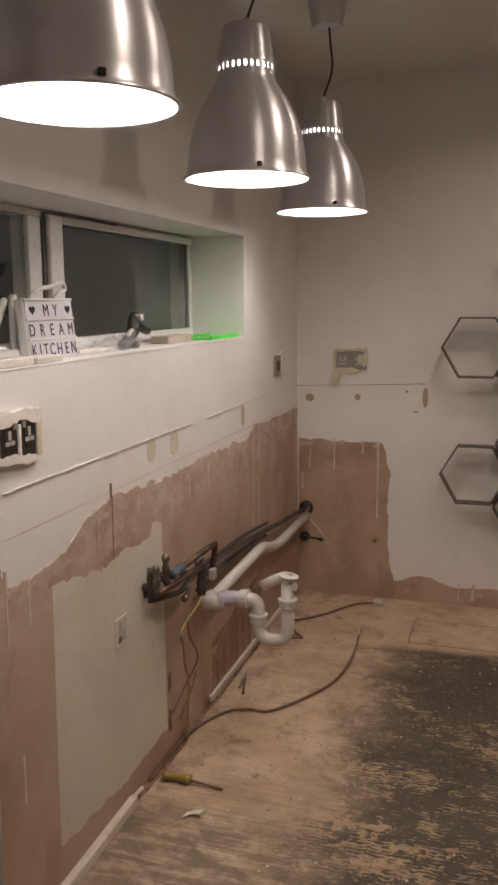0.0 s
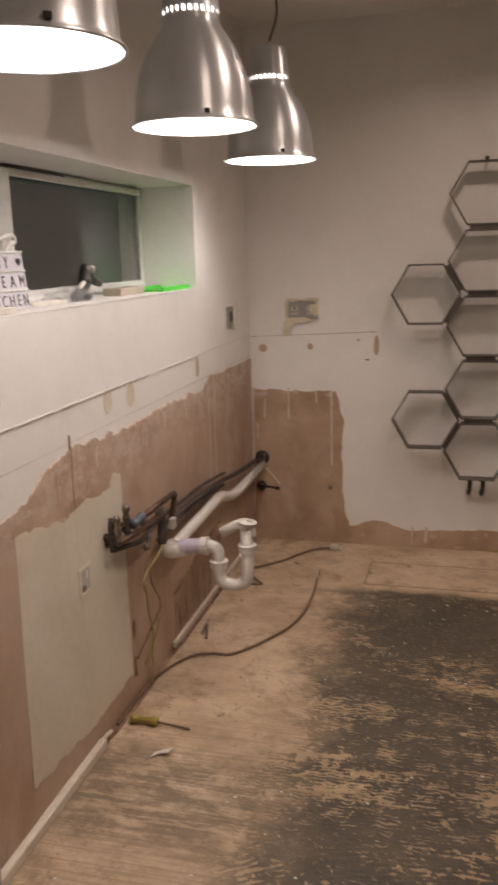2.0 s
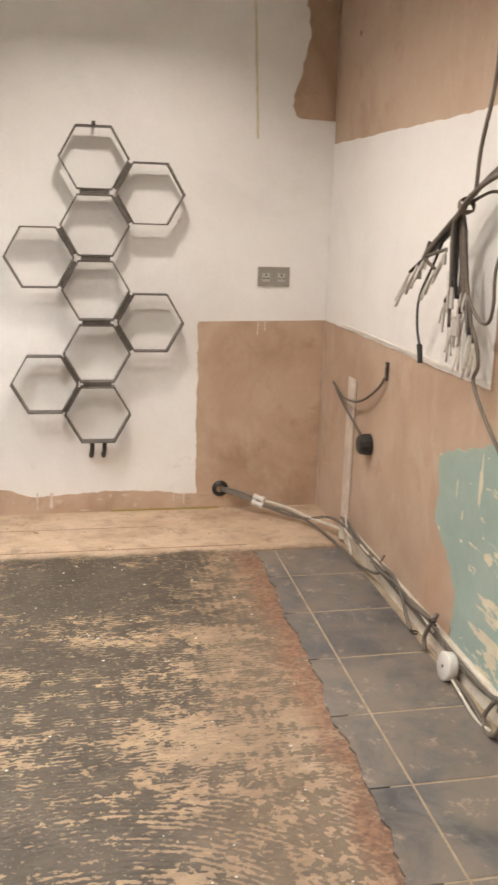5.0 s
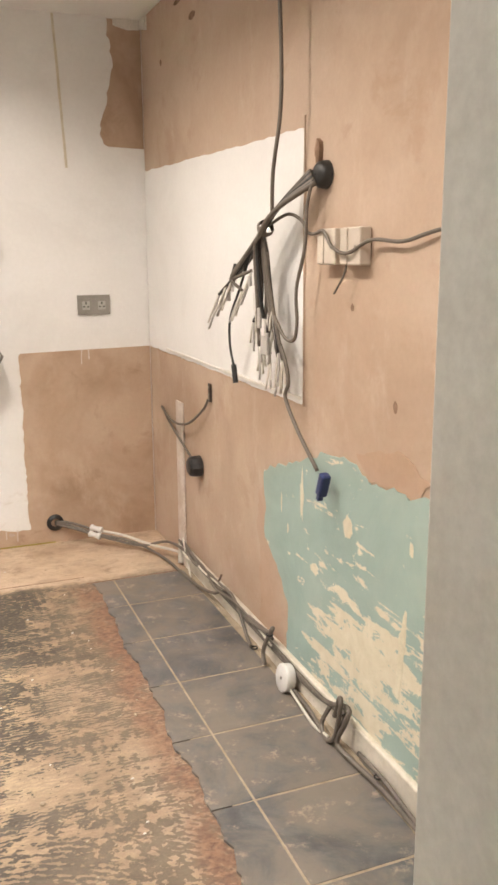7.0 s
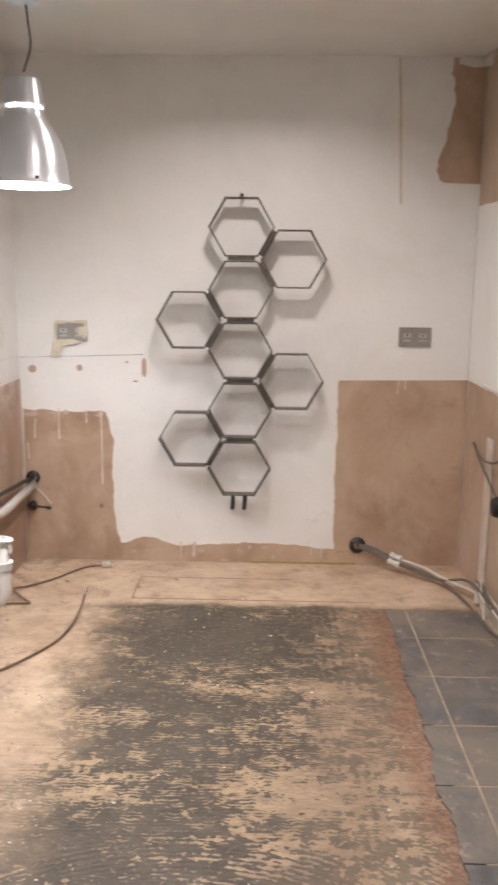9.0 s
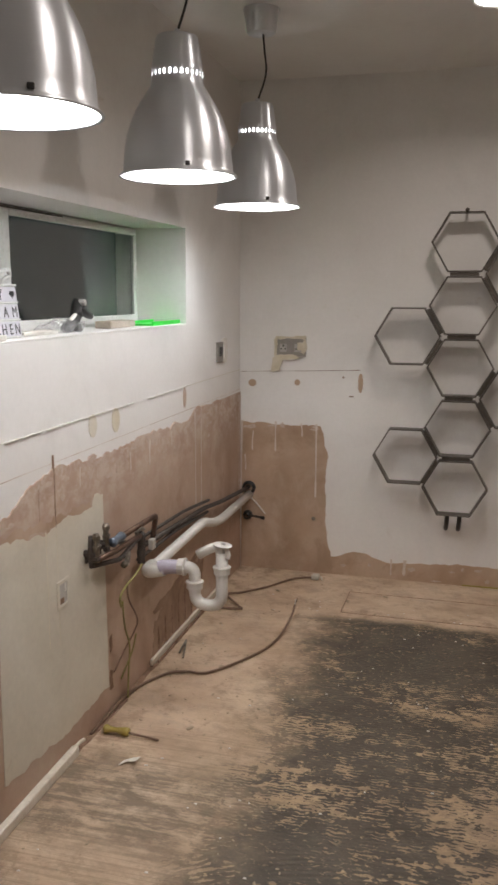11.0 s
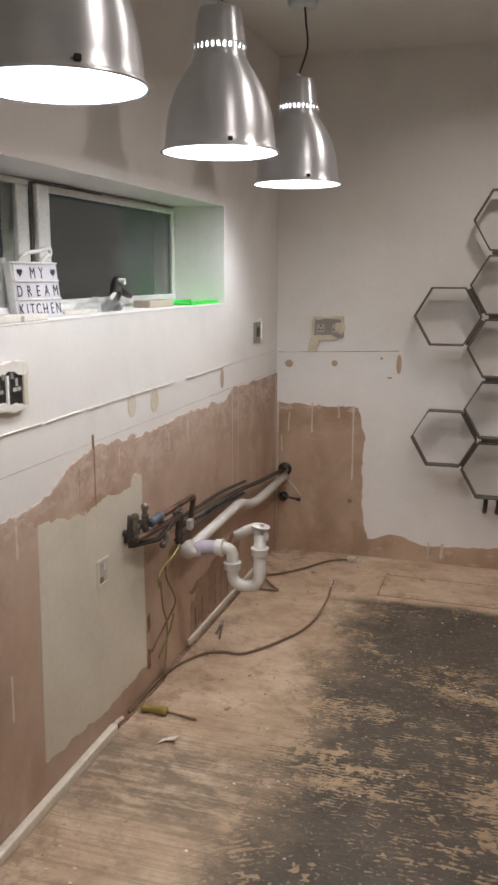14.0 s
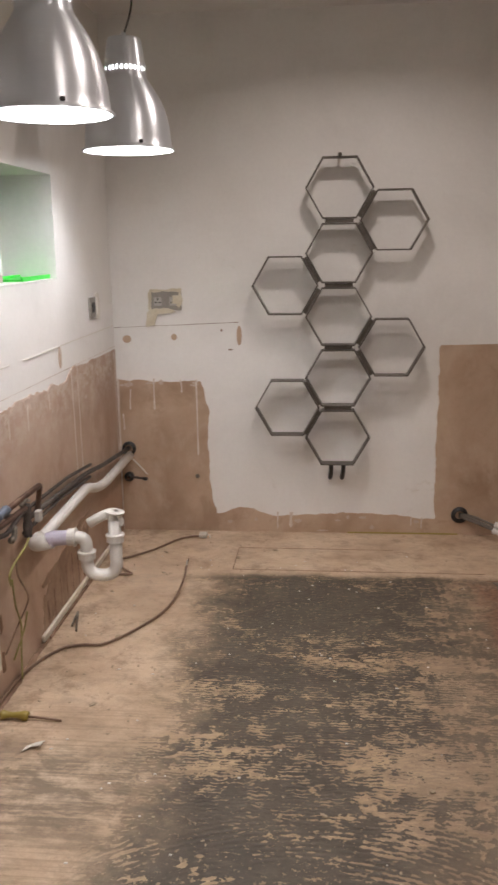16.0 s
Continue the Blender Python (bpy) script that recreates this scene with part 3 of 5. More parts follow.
layer("plaster_patch", "back", [(1.965, 2.325), (1.985, 2.15), (1.955, 2.0), (1.915, 1.85), (1.95, 1.80), (2.112, 1.795), (2.112, 2.325)],
      0.004, M_PINK_WET, wall_back, 0.008, 0.02, 9, (4, 5, 6), "brown plaster patch near the ceiling")
layer("paint_patch", "right", [(-1.695, 0.905), (-1.69, 1.668), (-0.006, 1.70), (-0.006, 0.912)], 0.004, M_WHITE, wall_right, 0.003, 0.03, 11, (), "white painted band of wall")
layer("paint_ridge", "right", [(-1.69, 0.918), (-1.69, 0.927), (-0.3, 0.93), (-0.3, 0.922)], 0.009, M_FILLER, wall_right, 0.002, 0.02, 12)
layer("paint_ridge", "right", [(-1.702, 0.9), (-1.698, 1.70), (-1.694, 1.70), (-1.697, 0.9)], 0.0048, M_PINK_PALE, wall_right, 0.002, 0.03, 13)
layer("paint_patch", "right", [(-3.31, 0.06), (-3.31, 0.84), (-2.6, 0.80), (-2.309, 0.785), (-2.10, 0.765), (-2.02, 0.80), (-1.95, 0.805), (-1.75, 0.76), (-1.55, 0.69), (-1.405, 0.64), (-1.412, 0.41), (-1.55, 0.31), (-1.60, 0.25), (-1.575, 0.06)],
      0.0045, M_GREEN, wall_right, 0.011, 0.025, 15, (0, 13), "old sea-green paint")
for i, (cy, cz, ly, lz, tilt) in enumerate(((-1.70, 0.63, 0.012, 0.075, 0.0), (-1.985, 0.62, 0.03, 0.03, 0.3), (-1.79, 0.43, 0.03, 0.02, 0.2), (-2.27, 0.38, 0.018, 0.12, 0.1), (-2.30, 0.66, 0.010, 0.02, 0.1), (-1.60, 0.50, 0.006, 0.018, 0), (-1.55, 0.57, 0.004, 0.03, 0))):
    r = random.Random(40 + i)
    out = []
    for k in range(16):
        a = 2 * math.pi * k / 16
        q = r.uniform(0.65, 1.2)
        u, w = q * ly * math.cos(a), q * lz * math.sin(a)
        out.append((cy + u * math.cos(tilt) - w * math.sin(tilt), cz + u * math.sin(tilt) + w * math.cos(tilt)))
    layer("scrape", "right", out, 0.0055, M_CREAM, wall_right, 0)
for i, (u, z, a, w) in enumerate(((-0.55, 2.27, 0.05, 0.010), (-0.72, 2.18, 0.04, 0.014), (-1.05, 2.29, 0.06, 0.012), (-1.25, 2.25, 0.03, 0.010), (-0.30, 2.10, 0.015, 0.012), (-2.20, 0.98, 0.010, 0.016), (-1.98, 1.20, 0.008, 0.010), (-1.55, 2.28, 0.05, 0.008))):
    r = random.Random(600 + i)
    out = [(u + a * math.cos(k * math.pi / 7) * r.uniform(0.8, 1.1), z + w * math.sin(k * math.pi / 7) * r.uniform(0.8, 1.1)) for k in range(14)]
    layer("scuff", "right", out, 0.0012, M_BROWN, wall_right, 0)
layer("plaster_stain", "right", [(-1.36, 0.07), (-1.37, 0.30), (-1.34, 0.42), (-1.36, 0.56), (-1.41, 0.62), (-1.43, 0.42), (-1.56, 0.32), (-1.62, 0.24), (-1.585, 0.07)], 0.003, M_STAIN, wall_right, 0.010, 0.018, 613)
layer("plaster_stain", "right", [(-2.32, 0.78), (-2.36, 0.83), (-2.22, 0.88), (-2.10, 0.85), (-2.02, 0.83), (-2.08, 0.77)], 0.003, M_STAIN, wall_right, 0.008, 0.018, 614)
layer("plaster_lump", "right", [(-0.10, 2.27), (-0.10, 2.325), (-0.006, 2.325), (-0.006, 2.29)], 0.012, M_FILLER, wall_right, 0.004, 0.015, 611)
layer("plaster_lump", "back", [(1.99, 2.30), (1.99, 2.325), (2.11, 2.325), (2.11, 2.29), (2.05, 2.285)], 0.010, M_FILLER, wall_back, 0.003, 0.015, 612)
layer("damp_stain", "left", [(-1.22, 0.03), (-1.18, 0.16), (-0.92, 0.24), (-0.60, 0.22), (-0.62, 0.12), (-0.80, 0.03)], 0.0055, M_DAMP, wall_left, 0.018, 0.020, 21)
drips("left", ((-2.39, 0.84, 0.68, 0.010), (-2.31, 0.80, 0.69, 0.014), (-0.70, 0.88, 0.42, 0.010), (-0.62, 0.90, 0.40, 0.008), (-0.03, 0.88, 0.30, 0.012), (-2.36, 0.42, 0.30, 0.012), (-1.75, 0.86, 0.80, 0.008), (-1.20, 0.85, 0.76, 0.020), (-1.38, 0.84, 0.77, 0.018), (-0.98, 0.85, 0.79, 0.012)), wall_left, 60)
drips("back", ((0.012, 0.75, 0.36, 0.014), (0.070, 0.70, 0.60, 0.009), (0.183, 0.75, 0.60, 0.011), (0.31, 0.745, 0.68, 0.010), (0.385, 0.745, 0.38, 0.012), (0.028, 0.58, 0.50, 0.010), (0.765, 0.10, 0.015, 0.012), (0.83, 0.10, 0.02, 0.022), (1.45, 0.08, 0.025, 0.012), (1.40, 0.08, 0.04, 0.010), (1.79, 0.91, 0.84, 0.008), (1.82, 0.91, 0.86, 0.010)), wall_back, 90)

# torn paper, paint dragged over the plaster edge, and pale brush marks on the window wall
layer("torn_paper", "left", [(-2.235, 0.752), (-2.20, 0.775), (-2.08, 0.752), (-1.98, 0.742), (-1.88, 0.752), (-1.70, 0.742), (-1.68, 0.715), (-1.88, 0.722), (-2.10, 0.725)], 0.0050, M_PINK_WET, wall_left, 0.010, 0.014, 22, (), "red-brown torn paper edge")


def smears(wall, parent, count, seed, spot):
    """Thin ragged touches of old paint; spot(r, i) gives where each one lies."""
    for i in range(count):
        r = random.Random(seed + i)
        u, z = spot(r, i)
        a, b = r.uniform(0.008, 0.034), r.uniform(0.004, 0.013)
        out = [(u + a * math.cos(k * math.pi / 11) * r.uniform(0.55, 1.15), z + b * math.sin(k * math.pi / 11) * r.uniform(0.5, 1.2)) for k in range(22)]
        layer("paint_smear", wall, out, 0.0043 + 0.00003 * i, M_WASH, parent, 0)


smears("left", wall_left, 60, 700, lambda r, i: (r.uniform(-1.98, -0.04), 0.872 - abs(r.gauss(0, 0.035))) if i % 5 else (r.uniform(-2.45, -2.1), 0.80 - abs(r.gauss(0, 0.02))))
smears("back", wall_back, 18, 800, lambda r, i: (r.uniform(0.02, 0.42), 0.735 - abs(r.gauss(0, 0.012))) if i % 2 else (r.uniform(0.50, 1.50), 0.088 - abs(r.gauss(0, 0.032))))
layer("board_crease", "left", [(-1.912, 0.36), (-1.912, 0.72), (-1.9095, 0.72), (-1.9095, 0.36)], 0.0058, M_TAPE, wall_left, 0.0008, 0.03, 23)
layer("board_crease", "left", [(-1.972, 0.38), (-1.972, 0.72), (-1.969, 0.72), (-1.969, 0.38)], 0.0057, M_CREAM, wall_left, 0.0008, 0.03, 24)
layer("wall_hole", "left", [(-1.578, 0.20), (-1.578, 0.255), (-1.562, 0.262), (-1.556, 0.215)], 0.0060, M_BROWN, wall_left, 0.003, 0.012, 25)
for k in range(7):
    y = -1.15 + k * 0.075
    layer("damp_run", "left", [(y, 0.035), (y - 0.006, 0.12 + 0.016 * k), (y + 0.006, 0.125 + 0.018 * k), (y + 0.010, 0.035)], 0.0060, M_BROWN, wall_left, 0.004, 0.016, 26 + k)
layer("plaster_scar", "left", [(-1.20, 0.20), (-0.60, 0.29), (-0.60, 0.272), (-1.18, 0.185)], 0.0060, M_DAMP, wall_left, 0.006, 0.02, 34)

# tile-line ridges, cracks and plugged holes
for i, (a, b) in enumerate(((-3.2, -2.40), (-2.38, -2.25), (-2.24, -2.17), (-2.15, -2.08), (-2.07, -1.97), (-1.94, -1.86), (-1.84, -1.80), (-1.78, -1.735), (-1.72, -1.66), (-1.65, -1.60), (-1.585, -1.50), (-1.48, -1.45), (-1.44, -1.38), (-1.36, -1.33), (-1.20, -1.10), (-1.085, -0.99), (-0.98, -0.94), (-0.93, -0.80))):
    layer("adhesive_ridge", "left", [(a, 0.9988), (a, 1.0009), (b, 1.0012), (b, 0.9990)], 0.0045, M_FILLER, wall_left, 0.0015, 0.012, 200 + i)
layer("score_line", "left", [(-0.79, 0.999), (-0.79, 1.001), (-0.003, 1.001), (-0.003, 0.999)], 0.0012, M_BOARD, wall_left, 0)
layer("score_line", "left", [(-3.3, 0.9012), (-3.3, 0.9022), (-0.003, 0.9032), (-0.003, 0.9022)], 0.0007, M_PINK_WET, wall_left, 0.0005, 0.03, 232)
layer("score_line", "back", [(0.005, 0.989), (0.59, 1.010), (0.59, 1.0125), (0.005, 0.9915)], 0.0012, M_BROWN, wall_back, 0.0008, 0.02, 230)
for wall, par, u, z, ru, rz, mm in (("left", wall_left, -1.651, 0.968, 0.028, 0.036, M_BOARD), ("left", wall_left, -1.482, 0.962, 0.030, 0.040, M_TAPE), ("left", wall_left, -0.815, 0.958, 0.018, 0.042, M_PINK),
                                    ("back", wall_back, 0.063, 0.937, 0.020, 0.018, M_PINK_WET), ("back", wall_back, 0.287, 0.945, 0.014, 0.015, M_PINK_WET), ("back", wall_back, 0.592, 0.950, 0.012, 0.046, M_PINK_WET), ("back", wall_back, 0.55, 0.885, 0.012, 0.003, M_BROWN), ("back", wall_back, 0.51, 0.975, 0.005, 0.005, M_BROWN)):
    out = [(u + ru * math.cos(2 * math.pi * k / 16), z + rz * math.sin(2 * math.pi * k / 16)) for k in range(16)]
    layer("filled_hole", wall, out, 0.0018, mm, par, 0.001, 0.01, int(abs(u) * 1000))
layer("chase", "left", [(-1.912, 0.72), (-1.913, 0.925), (-1.9105, 0.925), (-1.909, 0.72)], 0.0056, M_BROWN, wall_left, 0.001, 0.02, 240)
layer("chase", "left", [(-2.0, 0.75), (-2.0, 0.85), (-1.998, 0.85), (-1.998, 0.75)], 0.0046, M_BROWN, wall_left, 0.001, 0.02, 241)
layer("wall_gap", "left", [(-1.585, 0.075), (-1.583, 0.145), (-1.562, 0.135), (-1.566, 0.11), (-1.56, 0.075)], 0.0062, M_BROWN, wall_left, 0.004, 0.012, 242)
layer("chase", "back", [(1.757, 1.706), (1.727, 2.325), (1.737, 2.325), (1.767, 1.706)], 0.0045, M_TAPE, wall_back, 0.0006, 0.03, 243)

part("wall_plug", lathe([(0.011, 0), (0.010, 0.004), (0.004, 0.006), (0.003, 0.016)], 12, close=True, m=Matrix.Translation((0.378, -0.004, 0.275)) @ Matrix.Rotation(math.pi / 2, 4, "X")), M_BRASS, wall_back)

# ---- window ----
window_1 = thing("window_1", "white plastic window with dark night panes", "window", kind="structure")
fx0, fx1 = -0.262, -0.206
gz0, gz1 = 1.279, 1.598


def bar(name, lo, hi, parent, mat=M_UPVC, bv=0.004):
    return part(name, box(lo, hi, bv), mat, parent)


bar("frame_rail", (fx0, WY0, WZ0 + 0.002), (fx1, WY1, gz0), window_1)
bar("frame_rail", (fx0, WY0, gz1), (fx1, WY1, WZ1 - 0.001), window_1)
bar("frame_stile", (fx0, -0.812, gz0), (fx1, WY1, gz1), window_1)
bar("frame_stile", (fx0, WY0, gz0), (fx1, -2.39, gz1), window_1)
bar("mullion", (fx0, -1.905, gz0), (fx1, -1.845, gz1), window_1)
sash = part("sash_frame", box((fx1 + 0.001, -1.828, gz0 - 0.022), (fx1 + 0.018, -1.762, gz1 + 0.008), 0.005), M_UPVC, window_1)
bm = box((fx1 + 0.001, -1.762, gz1 - 0.012), (fx1 + 0.018, -0.826, gz1 + 0.008), 0.004)
box((fx1 + 0.001, -1.762, gz0 - 0.022), (fx1 + 0.018, -0.826, gz0 + 0.006), 0.004, bm=bm)
box((fx1 + 0.001, -0.834, gz0 - 0.022), (fx1 + 0.008, -0.816, gz1 + 0.008), 0.004, bm=bm)
part("sash_rails", bm, M_UPVC, sash)
part("seal", box((fx1 + 0.0005, -1.843, gz0), (fx1 + 0.004, -1.829, gz1 + 0.012)), M_RIMGREY, window_1)
part("vent_slot", box((fx1 + 0.0005, -1.83, gz1 + 0.0085), (fx1 + 0.014, -1.43, gz1 + 0.0125), 0.001), M_RIMGREY, window_1)
for a, b in ((-1.845, -0.812), (-2.39, -1.905)):
    pane = part("pane", box((-0.003, a - b, gz0), (0.003, 0, gz1)), M_GLASS, window_1)
    pane.matrix_local = pose(-0.222, b, 0, 0, 0, 0 if a > -2 else -3.0)
    pane.visible_shadow = False
bm = bmesh.new()
spat = random.Random(31)
for k in range(46):
    y, z, q = spat.gauss(-1.55, 0.12), spat.gauss(1.42, 0.06), spat.uniform(0.0008, 0.0022)
    if gz0 + 0.01 < z < gz1 - 0.02 and -1.72 < y < -0.9:
        lathe([(q, 0.0), (q * 0.6, 0.0008), (0.0002, 0.001)], 7, m=Matrix.Translation((-0.2188, y, z)) @ Matrix.Rotation(math.pi / 2, 4, "Y"), bm=bm)
tagged(part("paint_spatter", bm, M_FILLER, window_1), "tiny white paint specks on the glass", kind="stuff")
part("sill", box((-0.204, WY0 + 0.002, WZ0 + 0.001), (-0.0005, WY1 - 0.002, WZ0 + 0.006), 0.001), M_WHITE, window_1, "rough white plastered sill")

# ---- pendant lamps ----
OUTER = [(0.1516, 0.0018), (0.1525, 0.0048), (0.1488, 0.0094), (0.1449, 0.017), (0.143, 0.0378), (0.1401, 0.0709), (0.1335, 0.1039), (0.123, 0.137), (0.1087, 0.1682), (0.0925, 0.1946), (0.0782, 0.2154), (0.0701, 0.2286), (0.0686, 0.238), (0.0684, 0.2476), (0.068, 0.2626), (0.0679, 0.2702), (0.0663, 0.274), (0.061, 0.3118), (0.0558, 0.3439), (0.0525, 0.3505), (0.019, 0.3533)]
SLOTS = 56


def pendant(at, label):
    lamp = thing("pendant_lamp", label, "pendant lamp", at, "row of pendant lamps")
    ring = next(i for i, (r, z) in enumerate(OUTER) if z == 0.2476)
    shade = part("shade", lathe(OUTER, SLOTS, skip=lambda i, k: i == ring and k % 2 == 0), M_ALU, lamp, "brushed aluminium bell shade", True)
    inner = [(r - 0.003, z + (0.0005 if i == 0 else -0.002)) for i, (r, z) in enumerate(OUTER[:-1])]
    part("lining", lathe(inner, SLOTS, skip=lambda i, k: i == ring and k % 2 == 0), M_SHADE_IN, lamp, "white enamel lining", True)
    part("rim", lathe([(0.1505, 0.003), (0.1552, 0.001), (0.1562, 0.004), (0.1525, 0.008)], 64), M_ALU, shade, "", True)
    part("bulb", lathe([(0.001, 0.092), (0.018, 0.094), (0.027, 0.105), (0.030, 0.12), (0.027, 0.138), (0.019, 0.155), (0.014, 0.17)], 24), M_BULB, lamp, "glowing bulb", True).visible_shadow = False
    part("bulb_holder", lathe([(0.015, 0.17), (0.020, 0.172), (0.020, 0.235), (0.012, 0.25)], 20, close=True), M_WPLAST, lamp, "", True)
    for a in (-75, 45, 165):
        m = pose(0, 0, 0, 0, 0, a + 14) @ pose(0.1475, 0, 0.018)
        bm = box((-0.003, -0.006, -0.005), (0.003, 0.006, 0.006), 0.002)
        bmesh.ops.transform(bm, matrix=m, verts=bm.verts)
        part("clip", bm, M_BLACK, lamp, "small black clip")
    top = CEIL - RIM
    part("cord", tube([(0, 0, 0.351), (0.004, 0, 0.37), (0.030, 0.0, 0.45), (0.024, 0, 0.53), (0.018, 0, top - 0.07)], 0.0035, 8), M_BLACK, lamp, "black fabric cord", True)
    part("cord_grip", lathe([(0.010, 0.351), (0.010, 0.361), (0.005, 0.371)], 14, close=True), M_ALU, lamp, "", True)
    part("ceiling_rose", lathe([(0.0, top - 0.082), (0.044, top - 0.082), (0.050, top - 0.078), (0.062, top - 0.004), (0.062, top - 0.001)], 40, m=Matrix.Translation((0.012, 0, 0))), M_ALU, lamp, "brushed metal ceiling rose", True)
    return lamp


first = pendant((PENDANT_X, PENDANT_Y[0], RIM), "brushed aluminium bell pendant lamp, lit, hung on black cord")
for py in PENDANT_Y[1:]:
    copy_thing(first, pose(PENDANT_X, py, RIM, 0, 0, 12 if py < -2 else 0))
spot = thing("ceiling_downlight", "small round white recessed ceiling downlight, lit", "downlight", (*SPOTS[0], CEIL), "row of ceiling downlights")
part("housing", lathe([(0.088, 0.0), (0.087, -0.006), (0.083, -0.009), (0.078, -0.008), (0.076, -0.003), (0.0, -0.003)], 40), M_UPVC, spot, "", True)
part("diffuser", lathe([(0.075, -0.0045), (0.05, -0.006), (0.0, -0.0065)], 40), M_DIFF, spot, "glowing diffuser", True)
for sx, sy in SPOTS[1:] + ((1.5, -5.0),):
    copy_thing(spot, pose(sx, sy, CEIL))

# ---- hexagon rack on the end wall ----
S, PITCH = 0.1483, 0.2752
rack = thing("hexagon_rack", "tall gunmetal rack of nine hexagon frames on white wall", "wall rack", (1.047, 0, 0))


def hexagon(cx, cz):
    bm = bmesh.new()
    ring = []
    for r, y in ((S, -0.110), (S - 0.0070, -0.110), (S - 0.0070, -0.048), (S, -0.048)):
        ring.append([bm.verts.new((cx - 1.047 + r * math.cos(math.pi / 3 * k), y, cz + r * math.sin(math.pi / 3 * k))) for k in range(6)])
    for i in range(4):
        for k in range(6):
            bm.faces.new((ring[i][k], ring[i][(k + 1) % 6], ring[(i + 1) % 4][(k + 1) % 6], ring[(i + 1) % 4][k]))
    bmesh.ops.bevel(bm, geom=bm.edges[:], offset=0.0012, segments=1, affect="EDGES")
    return part("hexagon_frame", bm, M_IRON, rack)


cells = [(1.047, 1.5915 - PITCH * k) for k in range(5)]
side_cells = [(1.2835, cells[0][1] - PITCH / 2), (1.2835, cells[2][1] - PITCH / 2), (0.8095, cells[1][1] - PITCH / 2), (0.8175, cells[3][1] - PITCH / 2)]
for cx, cz in cells + side_cells:
    hexagon(cx, cz)
for (ax, az), (bx, bz) in [(cells[k], cells[k + 1]) for k in range(4)] + [(side_cells[i], cells[j]) for i, j in ((0, 0), (0, 1), (1, 2), (1, 3), (2, 1), (2, 2), (3, 3), (3, 4))]:
    mx, mz, a = (ax + bx) / 2 - 1.047, (az + bz) / 2, math.atan2(bz - az, bx - ax)
    bm = box((-0.0075, -0.022, -0.062), (0.0075, 0.022, 0.062), 0.002)
    bmesh.ops.transform(bm, matrix=Matrix.Translation((mx, -0.080, mz)) @ Matrix.Rotation(-a, 4, "Y"), verts=bm.verts)
    con = part("connector", bm, M_IRON, rack, "gunmetal joining block")
    for s in (-0.035, 0.035):
        bm = lathe([(0.0045, 0), (0.0045, 0.004)], 10, close=True, m=Matrix.Translation((mx, -0.095, mz)) @ Matrix.Rotation(-a, 4, "Y") @ Matrix.Translation((0, 0, s)) @ Matrix.Rotation(math.pi / 2, 4, "X"))
        part("screw", bm, M_STEEL, con)
part("hook", tube([(0, -0.10, 1.716), (0, -0.098, 1.724), (0, -0.06, 1.728), (0, -0.002, 1.728)], 0.005, 8), M_IRON, rack, "", True)
part("knob", lathe([(0.009, 0), (0.009, 0.008), (0.004, 0.012)], 12, close=True, m=Matrix.Translation((0, -0.104, 1.726)) @ Matrix.Rotation(math.pi / 2, 4, "X")), M_IRON, rack)
for dx in (-0.028, 0.028):
    part("foot", tube([(dx, -0.085, cells[-1][1] - 0.126), (dx, -0.08, cells[-1][1] - 0.163), (dx - 0.004, -0.04, cells[-1][1] - 0.205), (dx - 0.004, -0.002, cells[-1][1] - 0.205)], 0.0105, 8), M_BLACK, rack, "", True)

# ---- sockets and switch ----


def socket(name, wall, u, z, label, taped):
    """A double socket on a wall, its plate centred on u, z."""
    ob = thing(name, label, "socket")
    part("plate", rounded(wall, u - 0.074, z - 0.044, u + 0.074, z + 0.044, 0.0, 0.009), M_PEWTER if taped != "full" else M_BLACK, ob)
    for du in (-0.036, 0.036):
        ins = part("outlet", rounded(wall, u + du - 0.017, z - 0.022, u + du + 0.017, z + 0.016, 0.009, 0.0105), M_BLACK if taped == "full" else M_INSERT, ob, "outlet face")
        k = 1.7 if taped == "full" else 1.0
        for a, b, w, h in ((0, 0.008, 0.0028 * k, 0.0055 * k), (-0.009, -0.008, 0.0045 * k, 0.0026 * k), (0.009, -0.008, 0.0045 * k, 0.0026 * k)):
            part("pin_slot", rounded(wall, u + du + a - w, z + b - h, u + du + a + w, z + b + h, 0.0105, 0.0110), M_INSERT if taped == "full" else M_BLACK, ins)
        part("rocker", rounded(wall, u + du * 0.45 - 0.006, z + 0.018, u + du * 0.45 + 0.006, z + 0.034, 0.009, 0.0125), M_PEWTER, ob)
    return ob


def rounded(wall, u0, z0, u1, z1, base, depth):
    return sheet(wall, [(u0, z0), (u1, z0), (u1, z1), (u0, z1)], depth, base)


socket("double_socket", "back", 1.854, 1.110, "pewter double socket plate on white wall", "no")
sb = socket("double_socket", "back", 0.254, 1.113, "pewter double socket half hidden under masking tape", "some")
layer("tape", "back", [(0.178, 1.152), (0.182, 1.165), (0.328, 1.168), (0.330, 1.10), (0.318, 1.082), (0.304, 1.090), (0.318, 1.150)], 0.013, M_TAPE, sb, 0.003, 0.012, 301, (), "torn masking tape")
layer("tape", "back", [(0.160, 0.993), (0.166, 1.060), (0.20, 1.078), (0.27, 1.078), (0.30, 1.062), (0.215, 1.052), (0.20, 1.0)], 0.012, M_TAPE, sb, 0.003, 0.012, 302, (), "torn masking tape")
layer("tape", "back", [(0.285, 1.10), (0.285, 1.135), (0.325, 1.135), (0.325, 1.10)], 0.0135, M_TAPE, sb, 0.003, 0.01, 303)
layer("tape", "back", [(0.174, 1.06), (0.174, 1.152), (0.190, 1.152), (0.186, 1.06)], 0.0125, M_TAPE, sb, 0.002, 0.01, 304)
